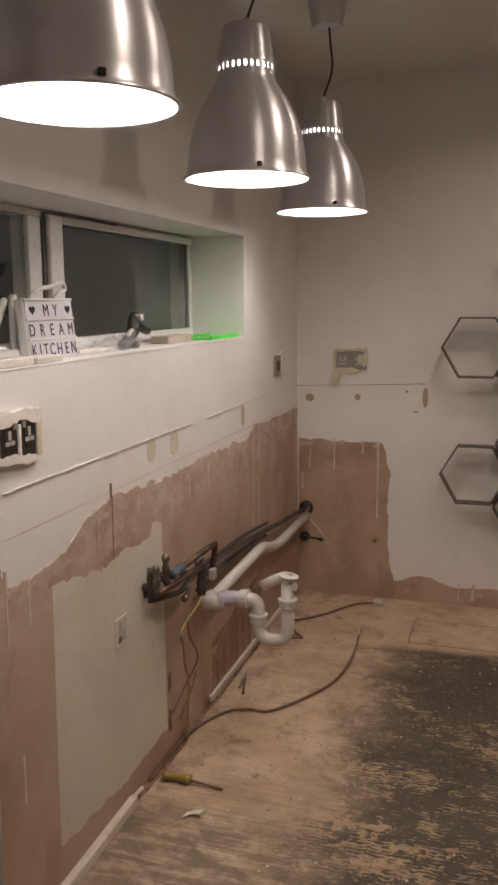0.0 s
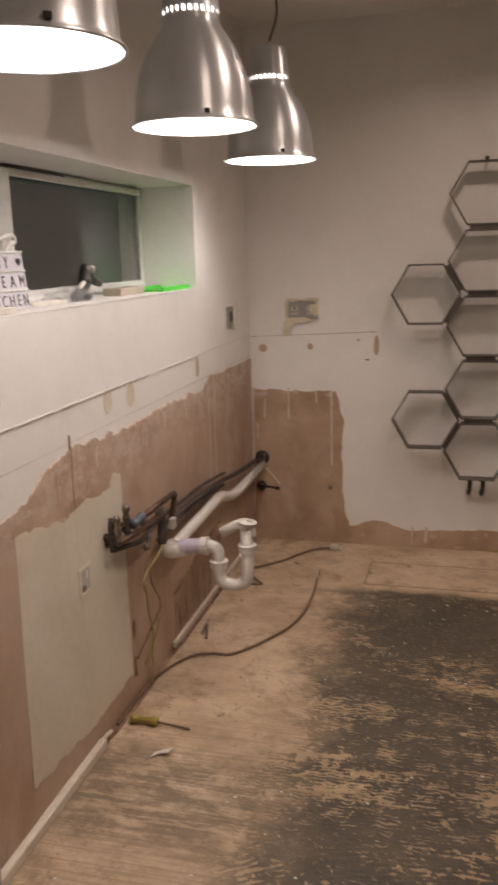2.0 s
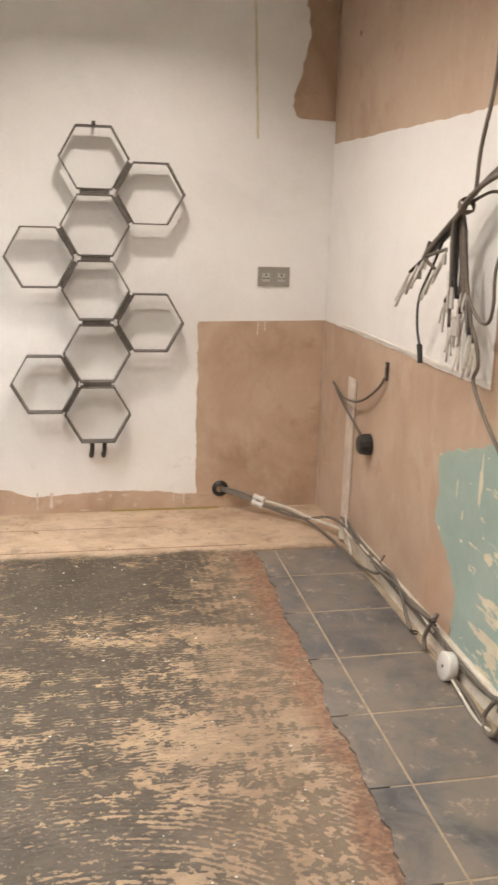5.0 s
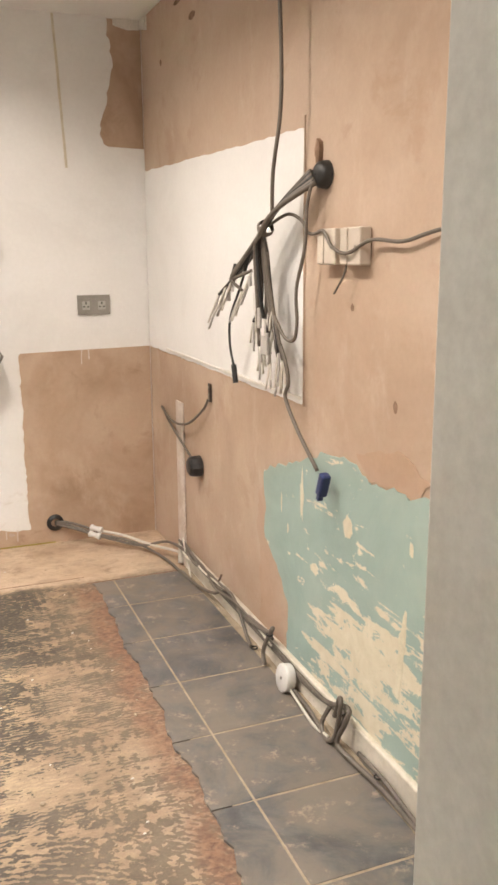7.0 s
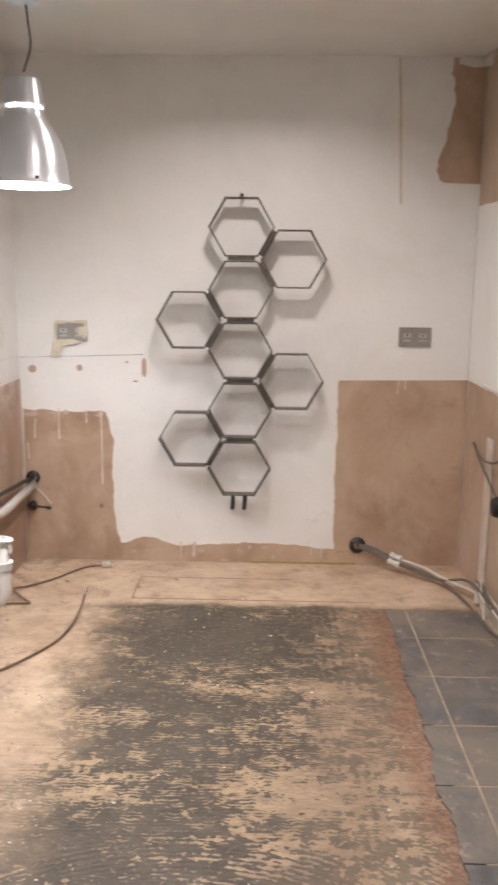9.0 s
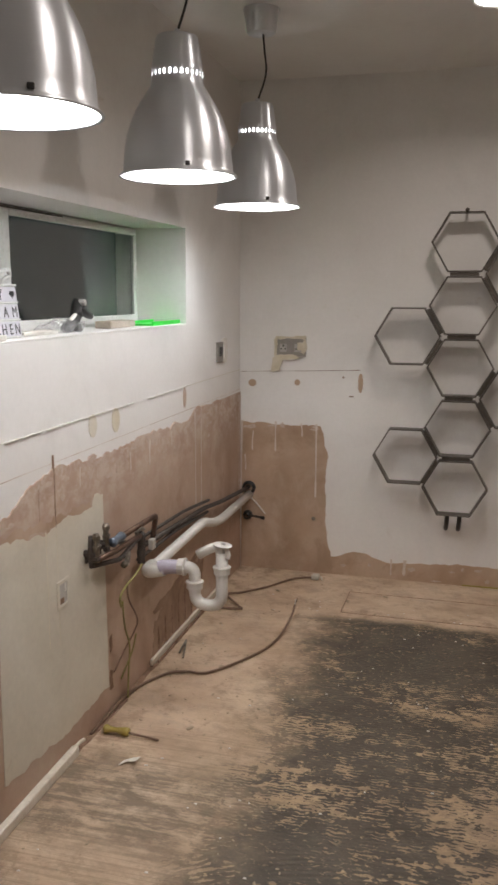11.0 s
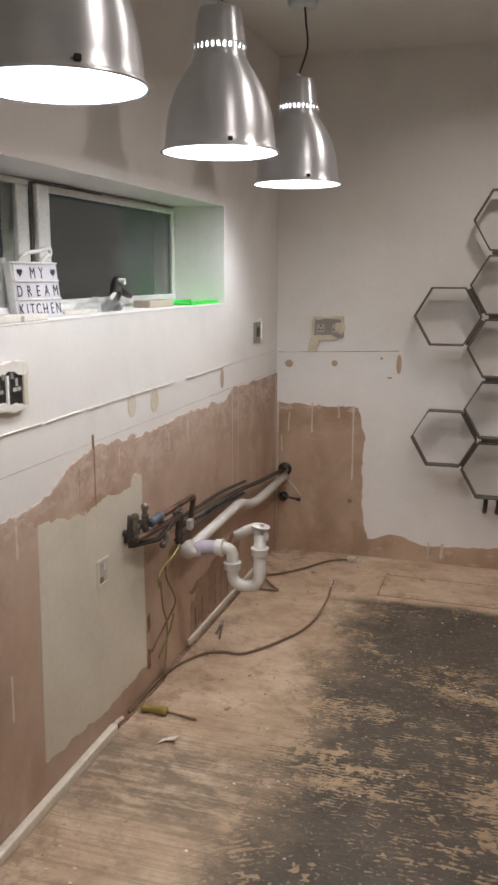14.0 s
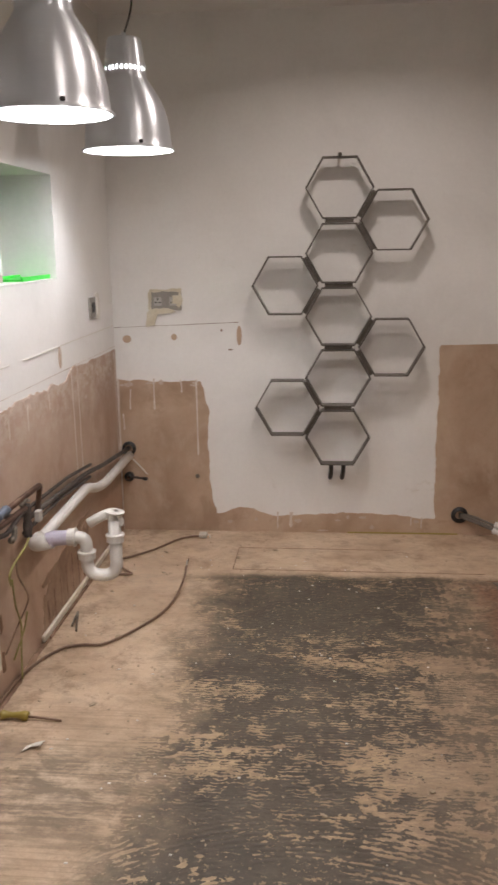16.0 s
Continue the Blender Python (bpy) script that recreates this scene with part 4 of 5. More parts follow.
sl = socket("double_socket", "left", -2.322, 1.108, "black double socket ringed by torn masking tape", "full")
layer("tape", "left", [(-2.405, 1.136), (-2.402, 1.166), (-2.246, 1.160), (-2.236, 1.148), (-2.25, 1.130), (-2.30, 1.143), (-2.36, 1.134)], 0.014, M_FILLER, sl, 0.004, 0.012, 311, (), "crumpled white tape")
layer("tape", "left", [(-2.412, 1.062), (-2.41, 1.076), (-2.33, 1.071), (-2.27, 1.064), (-2.255, 1.05), (-2.30, 1.046)], 0.013, M_FILLER, sl, 0.003, 0.012, 312, (), "crumpled white tape")
layer("tape", "left", [(-2.260, 1.06), (-2.262, 1.15), (-2.238, 1.152), (-2.244, 1.058)], 0.0135, M_TAPE, sl, 0.003, 0.012, 313)
layer("tape", "left", [(-2.330, 1.068), (-2.330, 1.135), (-2.322, 1.135), (-2.322, 1.068)], 0.0145, M_FILLER, sl, 0.001, 0.012, 314)
layer("tape", "left", [(-2.408, 1.07), (-2.406, 1.13), (-2.394, 1.13), (-2.396, 1.07)], 0.0128, M_TAPE, sl, 0.002, 0.012, 315)
sw = thing("fused_switch", "dark metal fused switch with filler beside it", "switch")
part("plate", rounded("left", -0.392, 1.066, -0.315, 1.152, 0, 0.010), M_PEWTER, sw)
part("rocker", rounded("left", -0.372, 1.09, -0.336, 1.130, 0.010, 0.014), M_BLACK, sw)
layer("filler", "left", [(-0.313, 1.06), (-0.313, 1.158), (-0.25, 1.165), (-0.235, 1.10), (-0.25, 1.055)], 0.007, M_FILLER, sw, 0.004, 0.012, 321)
layer("cover", "left", [(-0.295, 1.075), (-0.295, 1.148), (-0.258, 1.148), (-0.258, 1.075)], 0.012, M_FILLER, sw, 0.002, 0.012, 322)
rec = thing("recessed_box", "small square metal back box in the plasterboard", "back box")
bm = sheet("left", [(-1.922, 0.478), (-1.922, 0.558), (-1.910, 0.558), (-1.910, 0.478)], 0.009)
for o in ([(-1.862, 0.478), (-1.862, 0.558), (-1.850, 0.558), (-1.850, 0.478)], [(-1.910, 0.548), (-1.910, 0.558), (-1.862, 0.558), (-1.862, 0.548)], [(-1.910, 0.478), (-1.910, 0.486), (-1.862, 0.486), (-1.862, 0.478)]):
    sheet("left", o, 0.009, bm=bm)
part("rim", bm, M_BOARD, rec)
# wall is solid here, so the recess shade is put into a darker grey
part("back", rounded("left", -1.910, 0.486, -1.862, 0.548, 0, 0.0062), M_INSERT, rec, "inside of the box, grey for the shade of a recess")
part("lug", rounded("left", -1.905, 0.489, -1.884, 0.505, 0.0062, 0.0078), M_BROWN, rec)
part("lug", rounded("left", -1.876, 0.520, -1.868, 0.544, 0.0062, 0.0074), M_FILLER, rec)

# ---- pipework by the window wall ----
waste = thing("waste_pipe", "white plastic waste pipe with bottle trap on wall", "waste pipe", (0.05, -1.3, 0.4))
waste.location = (0, 0, 0)
part("pipe", elbowed([(0.052, -0.004, 0.378), (0.055, -0.50, 0.376), (0.055, -0.62, 0.392), (0.052, -0.74, 0.430), (0.052, -1.36, 0.412)], 0.0195, 0.05), M_WPLAST, waste, "", True)
part("elbow", elbowed([(0.052, -1.31, 0.420), (0.052, -1.372, 0.418), (0.115, -1.368, 0.432)], 0.0245, 0.04), M_WPLAST, waste, "", True)
part("coupling", tube([(0.105, -1.368, 0.434), (0.12, -1.366, 0.440), (0.175, -1.362, 0.444)], lambda t: 0.027 - 0.003 * t, 18, 4), M_LILAC, waste, "lilac rubber coupling", True)
trap = part("trap", elbowed([(0.165, -1.36, 0.444), (0.226, -1.36, 0.444), (0.224, -1.36, 0.315), (0.322, -1.36, 0.315), (0.322, -1.36, 0.505)], 0.0205, 0.048), M_WPLAST, waste, "", True)
for at, axis in (((0.180, -1.36, 0.444), "X"), ((0.225, -1.36, 0.385), "Z"), ((0.322, -1.36, 0.445), "Z")):
    m = Matrix.Translation(at) @ (Matrix.Rotation(math.pi / 2, 4, "Y") if axis == "X" else Matrix.Identity(4))
    part("nut", lathe([(0.021, -0.015), (0.028, -0.013), (0.028, 0.005), (0.031, 0.006), (0.031, 0.012), (0.021, 0.014)], 16, m=m), M_WPLAST, trap, "ribbed plastic nut", False)
part("tee", elbowed([(0.318, -1.36, 0.49), (0.316, -1.36, 0.528), (0.285, -1.362, 0.520), (0.240, -1.368, 0.494)], 0.0165, 0.03), M_WPLAST, trap, "", True)
part("washer", lathe([(0.012, 0), (0.030, 0.001), (0.032, 0.006), (0.012, 0.008)], 20, m=Matrix.Translation((0.324, -1.36, 0.528)) @ Matrix.Rotation(0.15, 4, "Y")), M_WPLAST, trap)
part("spigot", tube([(0.338, -1.362, 0.522), (0.345, -1.362, 0.500), (0.343, -1.364, 0.488)], 0.009, 10, 4), M_WPLAST, trap, "", True)
part("bracket", tube([(0.06, -0.03, 0.375), (0.10, -0.02, 0.33), (0.135, -0.015, 0.285)], 0.0028, 8), M_WPLAST, waste, "", True)

sup = thing("supply_pipes", "tarnished supply pipes running along wall to hole", "pipes")
part("pipe", elbowed([(0.046, 0.0, 0.412), (0.040, -0.45, 0.445), (0.032, -0.66, 0.468), (0.030, -1.34, 0.500)], 0.0095, 0.08), M_LAG, sup, "dark pipe", True)
part("pipe", elbowed([(0.030, -0.62, 0.440), (0.032, -1.0, 0.468), (0.034, -1.40, 0.468)], 0.0068, 0.05), M_LAG, sup, "dark pipe", True)
part("pipe", elbowed([(0.030, -0.60, 0.487), (0.026, -0.9, 0.515), (0.030, -1.42, 0.535)], 0.0062, 0.05), M_LAG, sup, "dark pipe", True)
part("pipe", elbowed([(0.040, -1.28, 0.50), (0.060, -1.292, 0.60), (0.060, -1.60, 0.606)], 0.0095, 0.016), M_COPPER, sup, "tarnished copper pipe", True)
part("grommet", lathe([(0.018, 0.0), (0.034, 0.001), (0.034, 0.010), (0.020, 0.014)], 24, m=Matrix.Translation((0.050, -0.003, 0.412)) @ Matrix.Rotation(math.pi / 2, 4, "X")), M_BLACK, sup, "black rubber grommet", True)
stub = thing("pipe_stub", "black capped pipe stub in the end wall", "pipe stub")
part("collar", lathe([(0.004, 0.0), (0.024, 0.001), (0.022, 0.02), (0.010, 0.03)], 20, m=Matrix.Translation((0.045, -0.003, 0.272)) @ Matrix.Rotation(math.pi / 2, 4, "X")), M_BLACK, stub, "", True)
part("spindle", tube([(0.047, -0.02, 0.273), (0.09, -0.04, 0.275), (0.130, -0.05, 0.273)], 0.006, 8, 3), M_LAG, stub, "", True)
part("tip", tube([(0.124, -0.048, 0.273), (0.140, -0.053, 0.272)], 0.009, 8, 2), M_BLACK, stub)
val = thing("valve_manifold", "plated brass isolating valves fixed to window wall", "valves")
part("backplate", box((0.006, -1.745, 0.560), (0.014, -1.64, 0.585), 0.003), M_LAG, val)
for vy, vz in ((-1.742, 0.632), (-1.672, 0.645)):
    body = part("valve", tube([(0.045, vy, vz - 0.065), (0.045, vy, vz - 0.01), (0.045, vy, vz + 0.024)], 0.009, 12, 3), M_BRASS, val, "", True)
    for dz in (-0.060, -0.024, 0.006):
        part("nut", lathe([(0.0120, 0), (0.0130, 0.003), (0.0130, 0.010), (0.0120, 0.013)], 6, close=True, m=Matrix.Translation((0.045, vy, vz + dz))), M_LAG if dz < -0.05 else M_BRASS, body)
    part("outlet", tube([(0.045, vy, vz - 0.040), (0.020, vy, vz - 0.040), (0.006, vy, vz - 0.040)], 0.011, 10, 2), M_LAG, body, "", True)
    part("screw_head", lathe([(0.006, 0), (0.006, 0.005)], 10, close=True, m=Matrix.Translation((0.053, vy, vz - 0.012)) @ Matrix.Rotation(math.pi / 2, 4, "Y")), M_STEEL, body)
part("riser", tube([(0.030, -1.742, 0.55), (0.028, -1.745, 0.60), (0.030, -1.742, 0.648)], 0.010, 10, 3), M_LAG, val, "dark pipe", True)
part("union", tube([(0.058, -1.585, 0.606), (0.058, -1.62, 0.606), (0.055, -1.650, 0.602)], lambda t: 0.0135 + 0.002 * math.cos(t * 6.3), 14, 5), M_BLUEGREY, val, "blue-grey plastic union", True)
part("pipe", elbowed([(0.045, -1.735, 0.572), (0.060, -1.62, 0.572), (0.070, -1.46, 0.575)], 0.009, 0.03), M_COPPER, val, "dark pipe", True)
part("pipe", elbowed([(0.032, -1.735, 0.553), (0.060, -1.60, 0.535), (0.070, -1.50, 0.568), (0.070, -1.44, 0.570)], 0.008, 0.02), M_LAG, val, "", True)
part("pipe", elbowed([(0.026, -1.70, 0.595), (0.030, -1.60, 0.590), (0.034, -1.46, 0.545)], 0.0075, 0.02), M_LAG, val, "dark pipe", True)
part("tap_body", tube([(0.070, -1.455, 0.585), (0.070, -1.455, 0.53), (0.070, -1.458, 0.478)], lambda t: 0.011 + 0.004 * abs(math.sin(t * 7)), 12, 6), M_LAG, val, "", True)
part("tap_spout", tube([(0.070, -1.56, 0.545), (0.085, -1.610, 0.530), (0.088, -1.64, 0.531)], lambda t: 0.008 + 0.003 * t, 10, 4), M_BRASS, val, "bright spout", True)
part("tap_lever", tube([(0.070, -1.50, 0.592), (0.072, -1.455, 0.597), (0.070, -1.43, 0.588)], 0.0055, 8, 4), M_BRASS, val)
part("terminal_block", box((0.082, -1.425, 0.515), (0.100, -1.395, 0.550), 0.003), M_INSERT, val, "pale terminal block")

earth = thing("earth_wires", "loose green and yellow earth wires hanging from pipes", "wires")
for pts, mm, r in (([(0.075, -1.46, 0.48), (0.08, -1.52, 0.465), (0.085, -1.63, 0.452), (0.085, -1.668, 0.43), (0.08, -1.65, 0.395)], M_EARTH, 0.0035),
                   ([(0.08, -1.60, 0.458), (0.08, -1.59, 0.40), (0.07, -1.50, 0.30), (0.055, -1.49, 0.25), (0.03, -1.52, 0.19), (0.012, -1.57, 0.13)], M_CABLE_B, 0.003),
                   ([(0.08, -1.64, 0.41), (0.06, -1.58, 0.30), (0.04, -1.50, 0.20), (0.03, -1.49, 0.10), (0.03, -1.50, 0.01)], M_EARTH, 0.0032),
                   ([(0.06, -1.49, 0.24), (0.04, -1.48, 0.17), (0.02, -1.53, 0.09)], M_EARTH, 0.003)):
    part("wire", tube(pts, r, 6, 8), mm, earth, "", True)

# ---- floor edge on the window side ----
sk = thing("floor_batten", "chipped white painted floor batten along window wall", "batten")
part("batten", box((0.005, -3.30, 0.0), (0.028, -1.86, 0.030), 0.004), M_SKIRT, sk)
part("splinter", tube([(0.016, -1.87, 0.026), (0.02, -1.84, 0.03), (0.018, -1.81, 0.022)], 0.006, 6, 2), M_SKIRT, sk)
sk2 = thing("floor_batten", "loose pale timber batten with dark gap beneath", "batten")
part("batten", box((0.006, -1.24, 0.006), (0.018, -0.30, 0.030), 0.003), M_SKIRT, sk2)
part("batten", box((0.020, -1.20, 0.0), (0.028, -0.62, 0.012), 0.002), M_BROWN, sk2, "dark gap strip")
gap = tagged(mesh_ob("floor_gap", sheet("floor", ragged([(0.004, -1.86), (0.020, -1.84), (0.026, -1.45), (0.026, -1.2), (0.004, -1.2)], 0.004, 0.02, 77), 0.002), M_BROWN), "dark open gap between boards and wall", "gap", kind="structure")
prong = thing("split_pin", "small bent metal clip on the boards", "clip")
part("leg", tube([(0.075, -1.03, 0.03), (0.085, -1.08, 0.012), (0.10, -1.14, 0.006)], 0.004, 6, 3), M_BRASS, prong)
part("leg", tube([(0.075, -1.03, 0.03), (0.070, -1.07, 0.012), (0.072, -1.10, 0.006)], 0.004, 6, 3), M_BRASS, prong)

# ---- things on the boards ----
cab = thing("floor_cable", "brown mains cable lying curved across the boards", "cable")
part("sheath", tube([(0.012, -1.75, 0.008), (0.02, -1.46, 0.008), (0.084, -1.292, 0.008), (0.15, -1.25, 0.008), (0.236, -1.231, 0.008), (0.355, -1.041, 0.008), (0.405, -0.88, 0.012), (0.419, -0.70, 0.03), (0.416, -0.60, 0.05)], 0.0048, 8, 10), M_CABLE_B, cab, "", True)
part("bare_end", tube([(0.416, -0.60, 0.05), (0.415, -0.585, 0.058), (0.414, -0.565, 0.064)], 0.003, 6, 3), M_CORE, cab, "stripped cores", True)
part("bare_end", tube([(0.416, -0.60, 0.05), (0.419, -0.58, 0.06), (0.421, -0.57, 0.072)], 0.002, 6, 3), M_CABLE_B, cab, "", True)
cab = thing("floor_cable", "brown cable curling from batten to end wall", "cable")
part("sheath", tube([(0.03, -0.75, 0.012), (0.02, -0.66, 0.012), (0.07, -0.615, 0.008), (0.15, -0.60, 0.008), (0.178, -0.592, 0.008), (0.150, -0.565, 0.012), (0.07, -0.45, 0.012), (0.12, -0.40, 0.008), (0.214, -0.297, 0.008), (0.30, -0.160, 0.008), (0.35, -0.118, 0.008), (0.395, -0.105, 0.008)], 0.0048, 8, 10), M_CABLE_B, cab, "", True)
con = part("connector_block", box((0.395, -0.125, 0.002), (0.432, -0.085, 0.024), 0.005), M_CORE, cab, "pale connector block")
part("core", tube([(0.43, -0.11, 0.015), (0.445, -0.12, 0.018), (0.45, -0.13, 0.008)], 0.0025, 6, 3), M_CORE, cab)
dr = thing("screwdriver", "yellow handled screwdriver lying on the boards", "screwdriver")
part("handle", tube([(0.045, -1.722, 0.016), (0.06, -1.722, 0.016), (0.10, -1.721, 0.016), (0.128, -1.72, 0.013)], lambda t: 0.012 + 0.003 * math.sin(t * 9), 10, 6), M_HANDLE, dr, "yellow plastic handle", True)
part("shaft", tube([(0.125, -1.72, 0.012), (0.18, -1.722, 0.009), (0.228, -1.724, 0.005)], 0.0038, 8, 3), M_CABLE_B, dr, "dark steel shaft", True)
fl = thing("paint_flake", "curled white paint flake lying on the boards", "flake")
bm = bmesh.new()
vs = [bm.verts.new(q) for q in ((0.165, -1.885, 0.003), (0.185, -1.865, 0.006), (0.215, -1.872, 0.016), (0.222, -1.852, 0.019), (0.195, -1.846, 0.008), (0.172, -1.858, 0.004))]
f = bm.faces.new(vs)
r = bmesh.ops.extrude_face_region(bm, geom=[f])
bmesh.ops.translate(bm, vec=(0, 0, 0.002), verts=[e for e in r["geom"] if isinstance(e, bmesh.types.BMVert)])
part("chip", bm, M_FILLER, fl)

# rubble, grit and scraped slivers on the boards
bm = bmesh.new()
for i in range(520):
    x, y = rng.uniform(0.06, 1.62), rng.uniform(-3.2, -0.06)
    if rng.random() < 0.4:
        x = rng.uniform(0.03, 0.7)
    s = rng.uniform(0.0012, 0.0045) * (2.0 if rng.random() < 0.06 else 1)
    own = bmesh.new()
    bmesh.ops.create_icosphere(own, subdivisions=1, radius=1)
    bmesh.ops.transform(own, matrix=Matrix.Translation((x, y, s * 0.3)) @ Euler((0, 0, rng.uniform(0, 6))).to_matrix().to_4x4() @ Matrix.Diagonal((s * rng.uniform(0.8, 2.4), s, s * 0.5, 1)), verts=own.verts)
    join(bm, own)
tagged(mesh_ob("grit", bm, M_GROUT), "scattered grit and adhesive crumbs on the boards", "debris", kind="stuff")
bm = bmesh.new()
for i in range(130):
    x, y = rng.uniform(0.1, 1.6), rng.uniform(-3.1, -0.3)
    s = rng.uniform(0.0015, 0.0048)
    own = sheet("floor", ragged([(x - s, y - s * 0.5), (x + s, y - s * 0.4), (x + s * 0.8, y + s * 0.5), (x - s * 0.7, y + s * 0.45)], s * 0.15, s * 0.6, i), 0.0022)
    join(bm, own)
tagged(mesh_ob("plaster_chips", bm, M_FILLER), "small white plaster chips on the boards", "debris", kind="stuff")

# ---- right wall fittings ----
spur = thing("cable_outlet", "small dark slot outlet with thin wire", "outlet")
part("slot", rounded("right", -0.885, 0.782, -0.862, 0.852, 0.003, 0.010), M_LAG, spur)
part("face", rounded("right", -0.8785, 0.79, -0.871, 0.842, 0.010, 0.0125), M_BRASS, spur)
part("wire", tube([(W - 0.012, -0.868, 0.79), (W - 0.02, -0.83, 0.745), (W - 0.03, -0.66, 0.66), (W - 0.03, -0.45, 0.63), (W - 0.02, -0.26, 0.655), (W - 0.012, -0.235, 0.652), (W - 0.018, -0.38, 0.60), (W - 0.022, -0.69, 0.515)], 0.0052, 8, 8), M_CABLE, spur, "", True)
part("plug", lathe([(0.002, 0.052), (0.030, 0.050), (0.040, 0.042), (0.044, 0.02), (0.044, 0.0)], 12, m=Matrix.Translation((W - 0.004, -0.731, 0.496)) @ Matrix.Rotation(-math.pi / 2, 4, "Y")), M_BLACK, spur, "round black plug")
for a, b in ((-1.943, -1.848), (-2.072, -1.975)):
    pb = thing("surface_box", "grey white surface wiring box on pink plaster", "wiring box", group="wiring boxes on plaster")
    part("box", box((W - 0.034, a, 1.306), (W - 0.002, b, 1.397), 0.004), M_BOX, pb)
    part("lip", box((W - 0.038, a + 0.060, 1.308), (W - 0.0335, b - 0.002, 1.395), 0.002), M_BOX, pb)
    part("screw", lathe([(0.004, 0), (0.004, 0.003)], 8, close=True, m=Matrix.Translation((W - 0.034, a + 0.02, 1.35)) @ Matrix.Rotation(-math.pi / 2, 4, "Y")), M_STEEL, pb)

bun = thing("cable_bundle", "thick bundle of stripped cables hanging from wall", "cables")
part("grommet", lathe([(0.002, 0.034), (0.024, 0.032), (0.034, 0.022), (0.037, 0.0)], 20, m=Matrix.Translation((W - 0.002, -1.83, 1.535)) @ Matrix.Rotation(-math.pi / 2, 4, "Y")), M_BLACK, bun, "black rubber bung", True)
layer("hole", "right", [(-1.80, 1.56), (-1.80, 1.62), (-1.785, 1.63), (-1.775, 1.60), (-1.785, 1.56)], 0.012, M_BROWN, bun, 0.003, 0.01, 400)
ends = [((1.965, -1.30, 1.125), 0), ((1.985, -1.36, 1.17), 0), ((1.975, -1.335, 1.15), 0), ((2.02, -1.44, 1.20), 0), ((2.03, -1.52, 1.06), 1), ((2.04, -1.57, 1.04), 1), ((2.045, -1.60, 1.02), 1), ((2.05, -1.62, 1.05), 1), ((2.05, -1.66, 0.98), 1), ((2.055, -1.68, 0.96), 1), ((2.06, -1.64, 0.95), 1), ((2.03, -1.54, 1.10), 1), ((1.99, -1.38, 1.22), 0), ((2.0, -1.41, 1.14), 0), ((2.035, -1.55, 0.99), 1), ((2.045, -1.63, 1.10), 1), ((2.05, -1.60, 0.97), 1)]
for i, ((ex, ey, ez), low) in enumerate(ends):
    j = rng.uniform(-0.016, 0.016)
    a = Vector((W - 0.035, -1.815 + j, 1.53 + j))
    b = Vector((W - 0.075 + j, -1.68 + j, 1.46 + j * 0.6))
    c = Vector((W - 0.085 + j, -1.585 + j, 1.395 + j * 0.6))
    if low:
        pts = [a, b, c, Vector((2.035 + j, -1.56 + 0.25 * (ey + 1.56), 1.33)), Vector((2.04 + j, (ey - 1.57) / 2, 1.20)), Vector((ex, ey, ez + 0.075))]
    else:
        pts = [a, b, c, Vector((2.03 + j, -1.50, 1.34)), Vector((2.0 + j, -1.43 + j, 1.265)), Vector((ex + 0.015, ey - 0.055, ez + 0.085))]
    strand = part("cable", tube(pts, lambda t: 0.0078 - 0.0026 * t, 7, 7), M_CABLE if i % 4 else M_BLACK, bun, "grey cable", True)
    e = pts[-1]
    for k in range(3):
        d = Vector((ex, ey, ez)) - e
        tip = e + d * rng.uniform(0.7, 1.25) + Vector((rng.uniform(-0.012, 0.012), rng.uniform(-0.022, 0.022), rng.uniform(-0.02, 0.0)))
        part("core", tube([e, e.lerp(tip, 0.5) + Vector((0, rng.uniform(-0.008, 0.008), 0)), tip], 0.0032, 6, 3), (M_CORE, M_CORE, M_INSERT)[k], strand, "", True)
part("label_tag", box((2.026, -1.63, 1.045), (2.034, -1.585, 1.11), 0.002), M_INSERT, bun, "pale cable tag")
for k, (y, z, ln) in enumerate(((-1.545, 1.17, 0.05), (-1.575, 1.12, 0.06), (-1.61, 1.10, 0.05), (-1.50, 1.24, 0.03), (-1.40, 1.22, 0.035), (-1.37, 1.19, 0.03))):
    part("label_tag", box((2.022 - 0.02 * (k > 3), y - 0.010, z), (2.030 - 0.02 * (k > 3), y + 0.010, z + ln), 0.002), M_INSERT if k % 2 else M_WPLAST, bun, "pale cable tag")
part("tie", lathe([(0.022, -0.012), (0.026, 0), (0.022, 0.012)], 14, m=Matrix.Translation((W - 0.080, -1.60, 1.405)) @ Matrix.Rotation(radians(58), 4, "X")), M_CABLE, bun, "cable wound round the bundle", True)
lead = thing("hanging_lead", "thin black lead with connector hanging from bundle", "cable")
part("lead", tube([(2.03, -1.50, 1.34), (2.02, -1.44, 1.24), (2.0, -1.40, 1.14), (1.99, -1.42, 1.06), (1.99, -1.452, 0.995)], 0.004, 7, 8), M_BLACK, lead, "", True)
part("connector", tube([(1.99, -1.452, 1.0), (1.99, -1.462, 0.965), (1.99, -1.468, 0.945)], 0.0085, 10, 3), M_BLACK, lead)
drop = thing("ceiling_cable", "grey cable dropping from ceiling to cable bundle", "cable")
part("cable", tube([(2.02, -1.72, CEIL), (2.02, -1.72, 2.1), (2.028, -1.725, 1.85), (2.028, -1.72, 1.70), (2.02, -1.69, 1.55), (2.03, -1.66, 1.43)], 0.0058, 8, 8), M_CABLE, drop, "", True)
plugc = thing("hanging_lead", "grey lead ending in a blue plug by green paint", "cable")
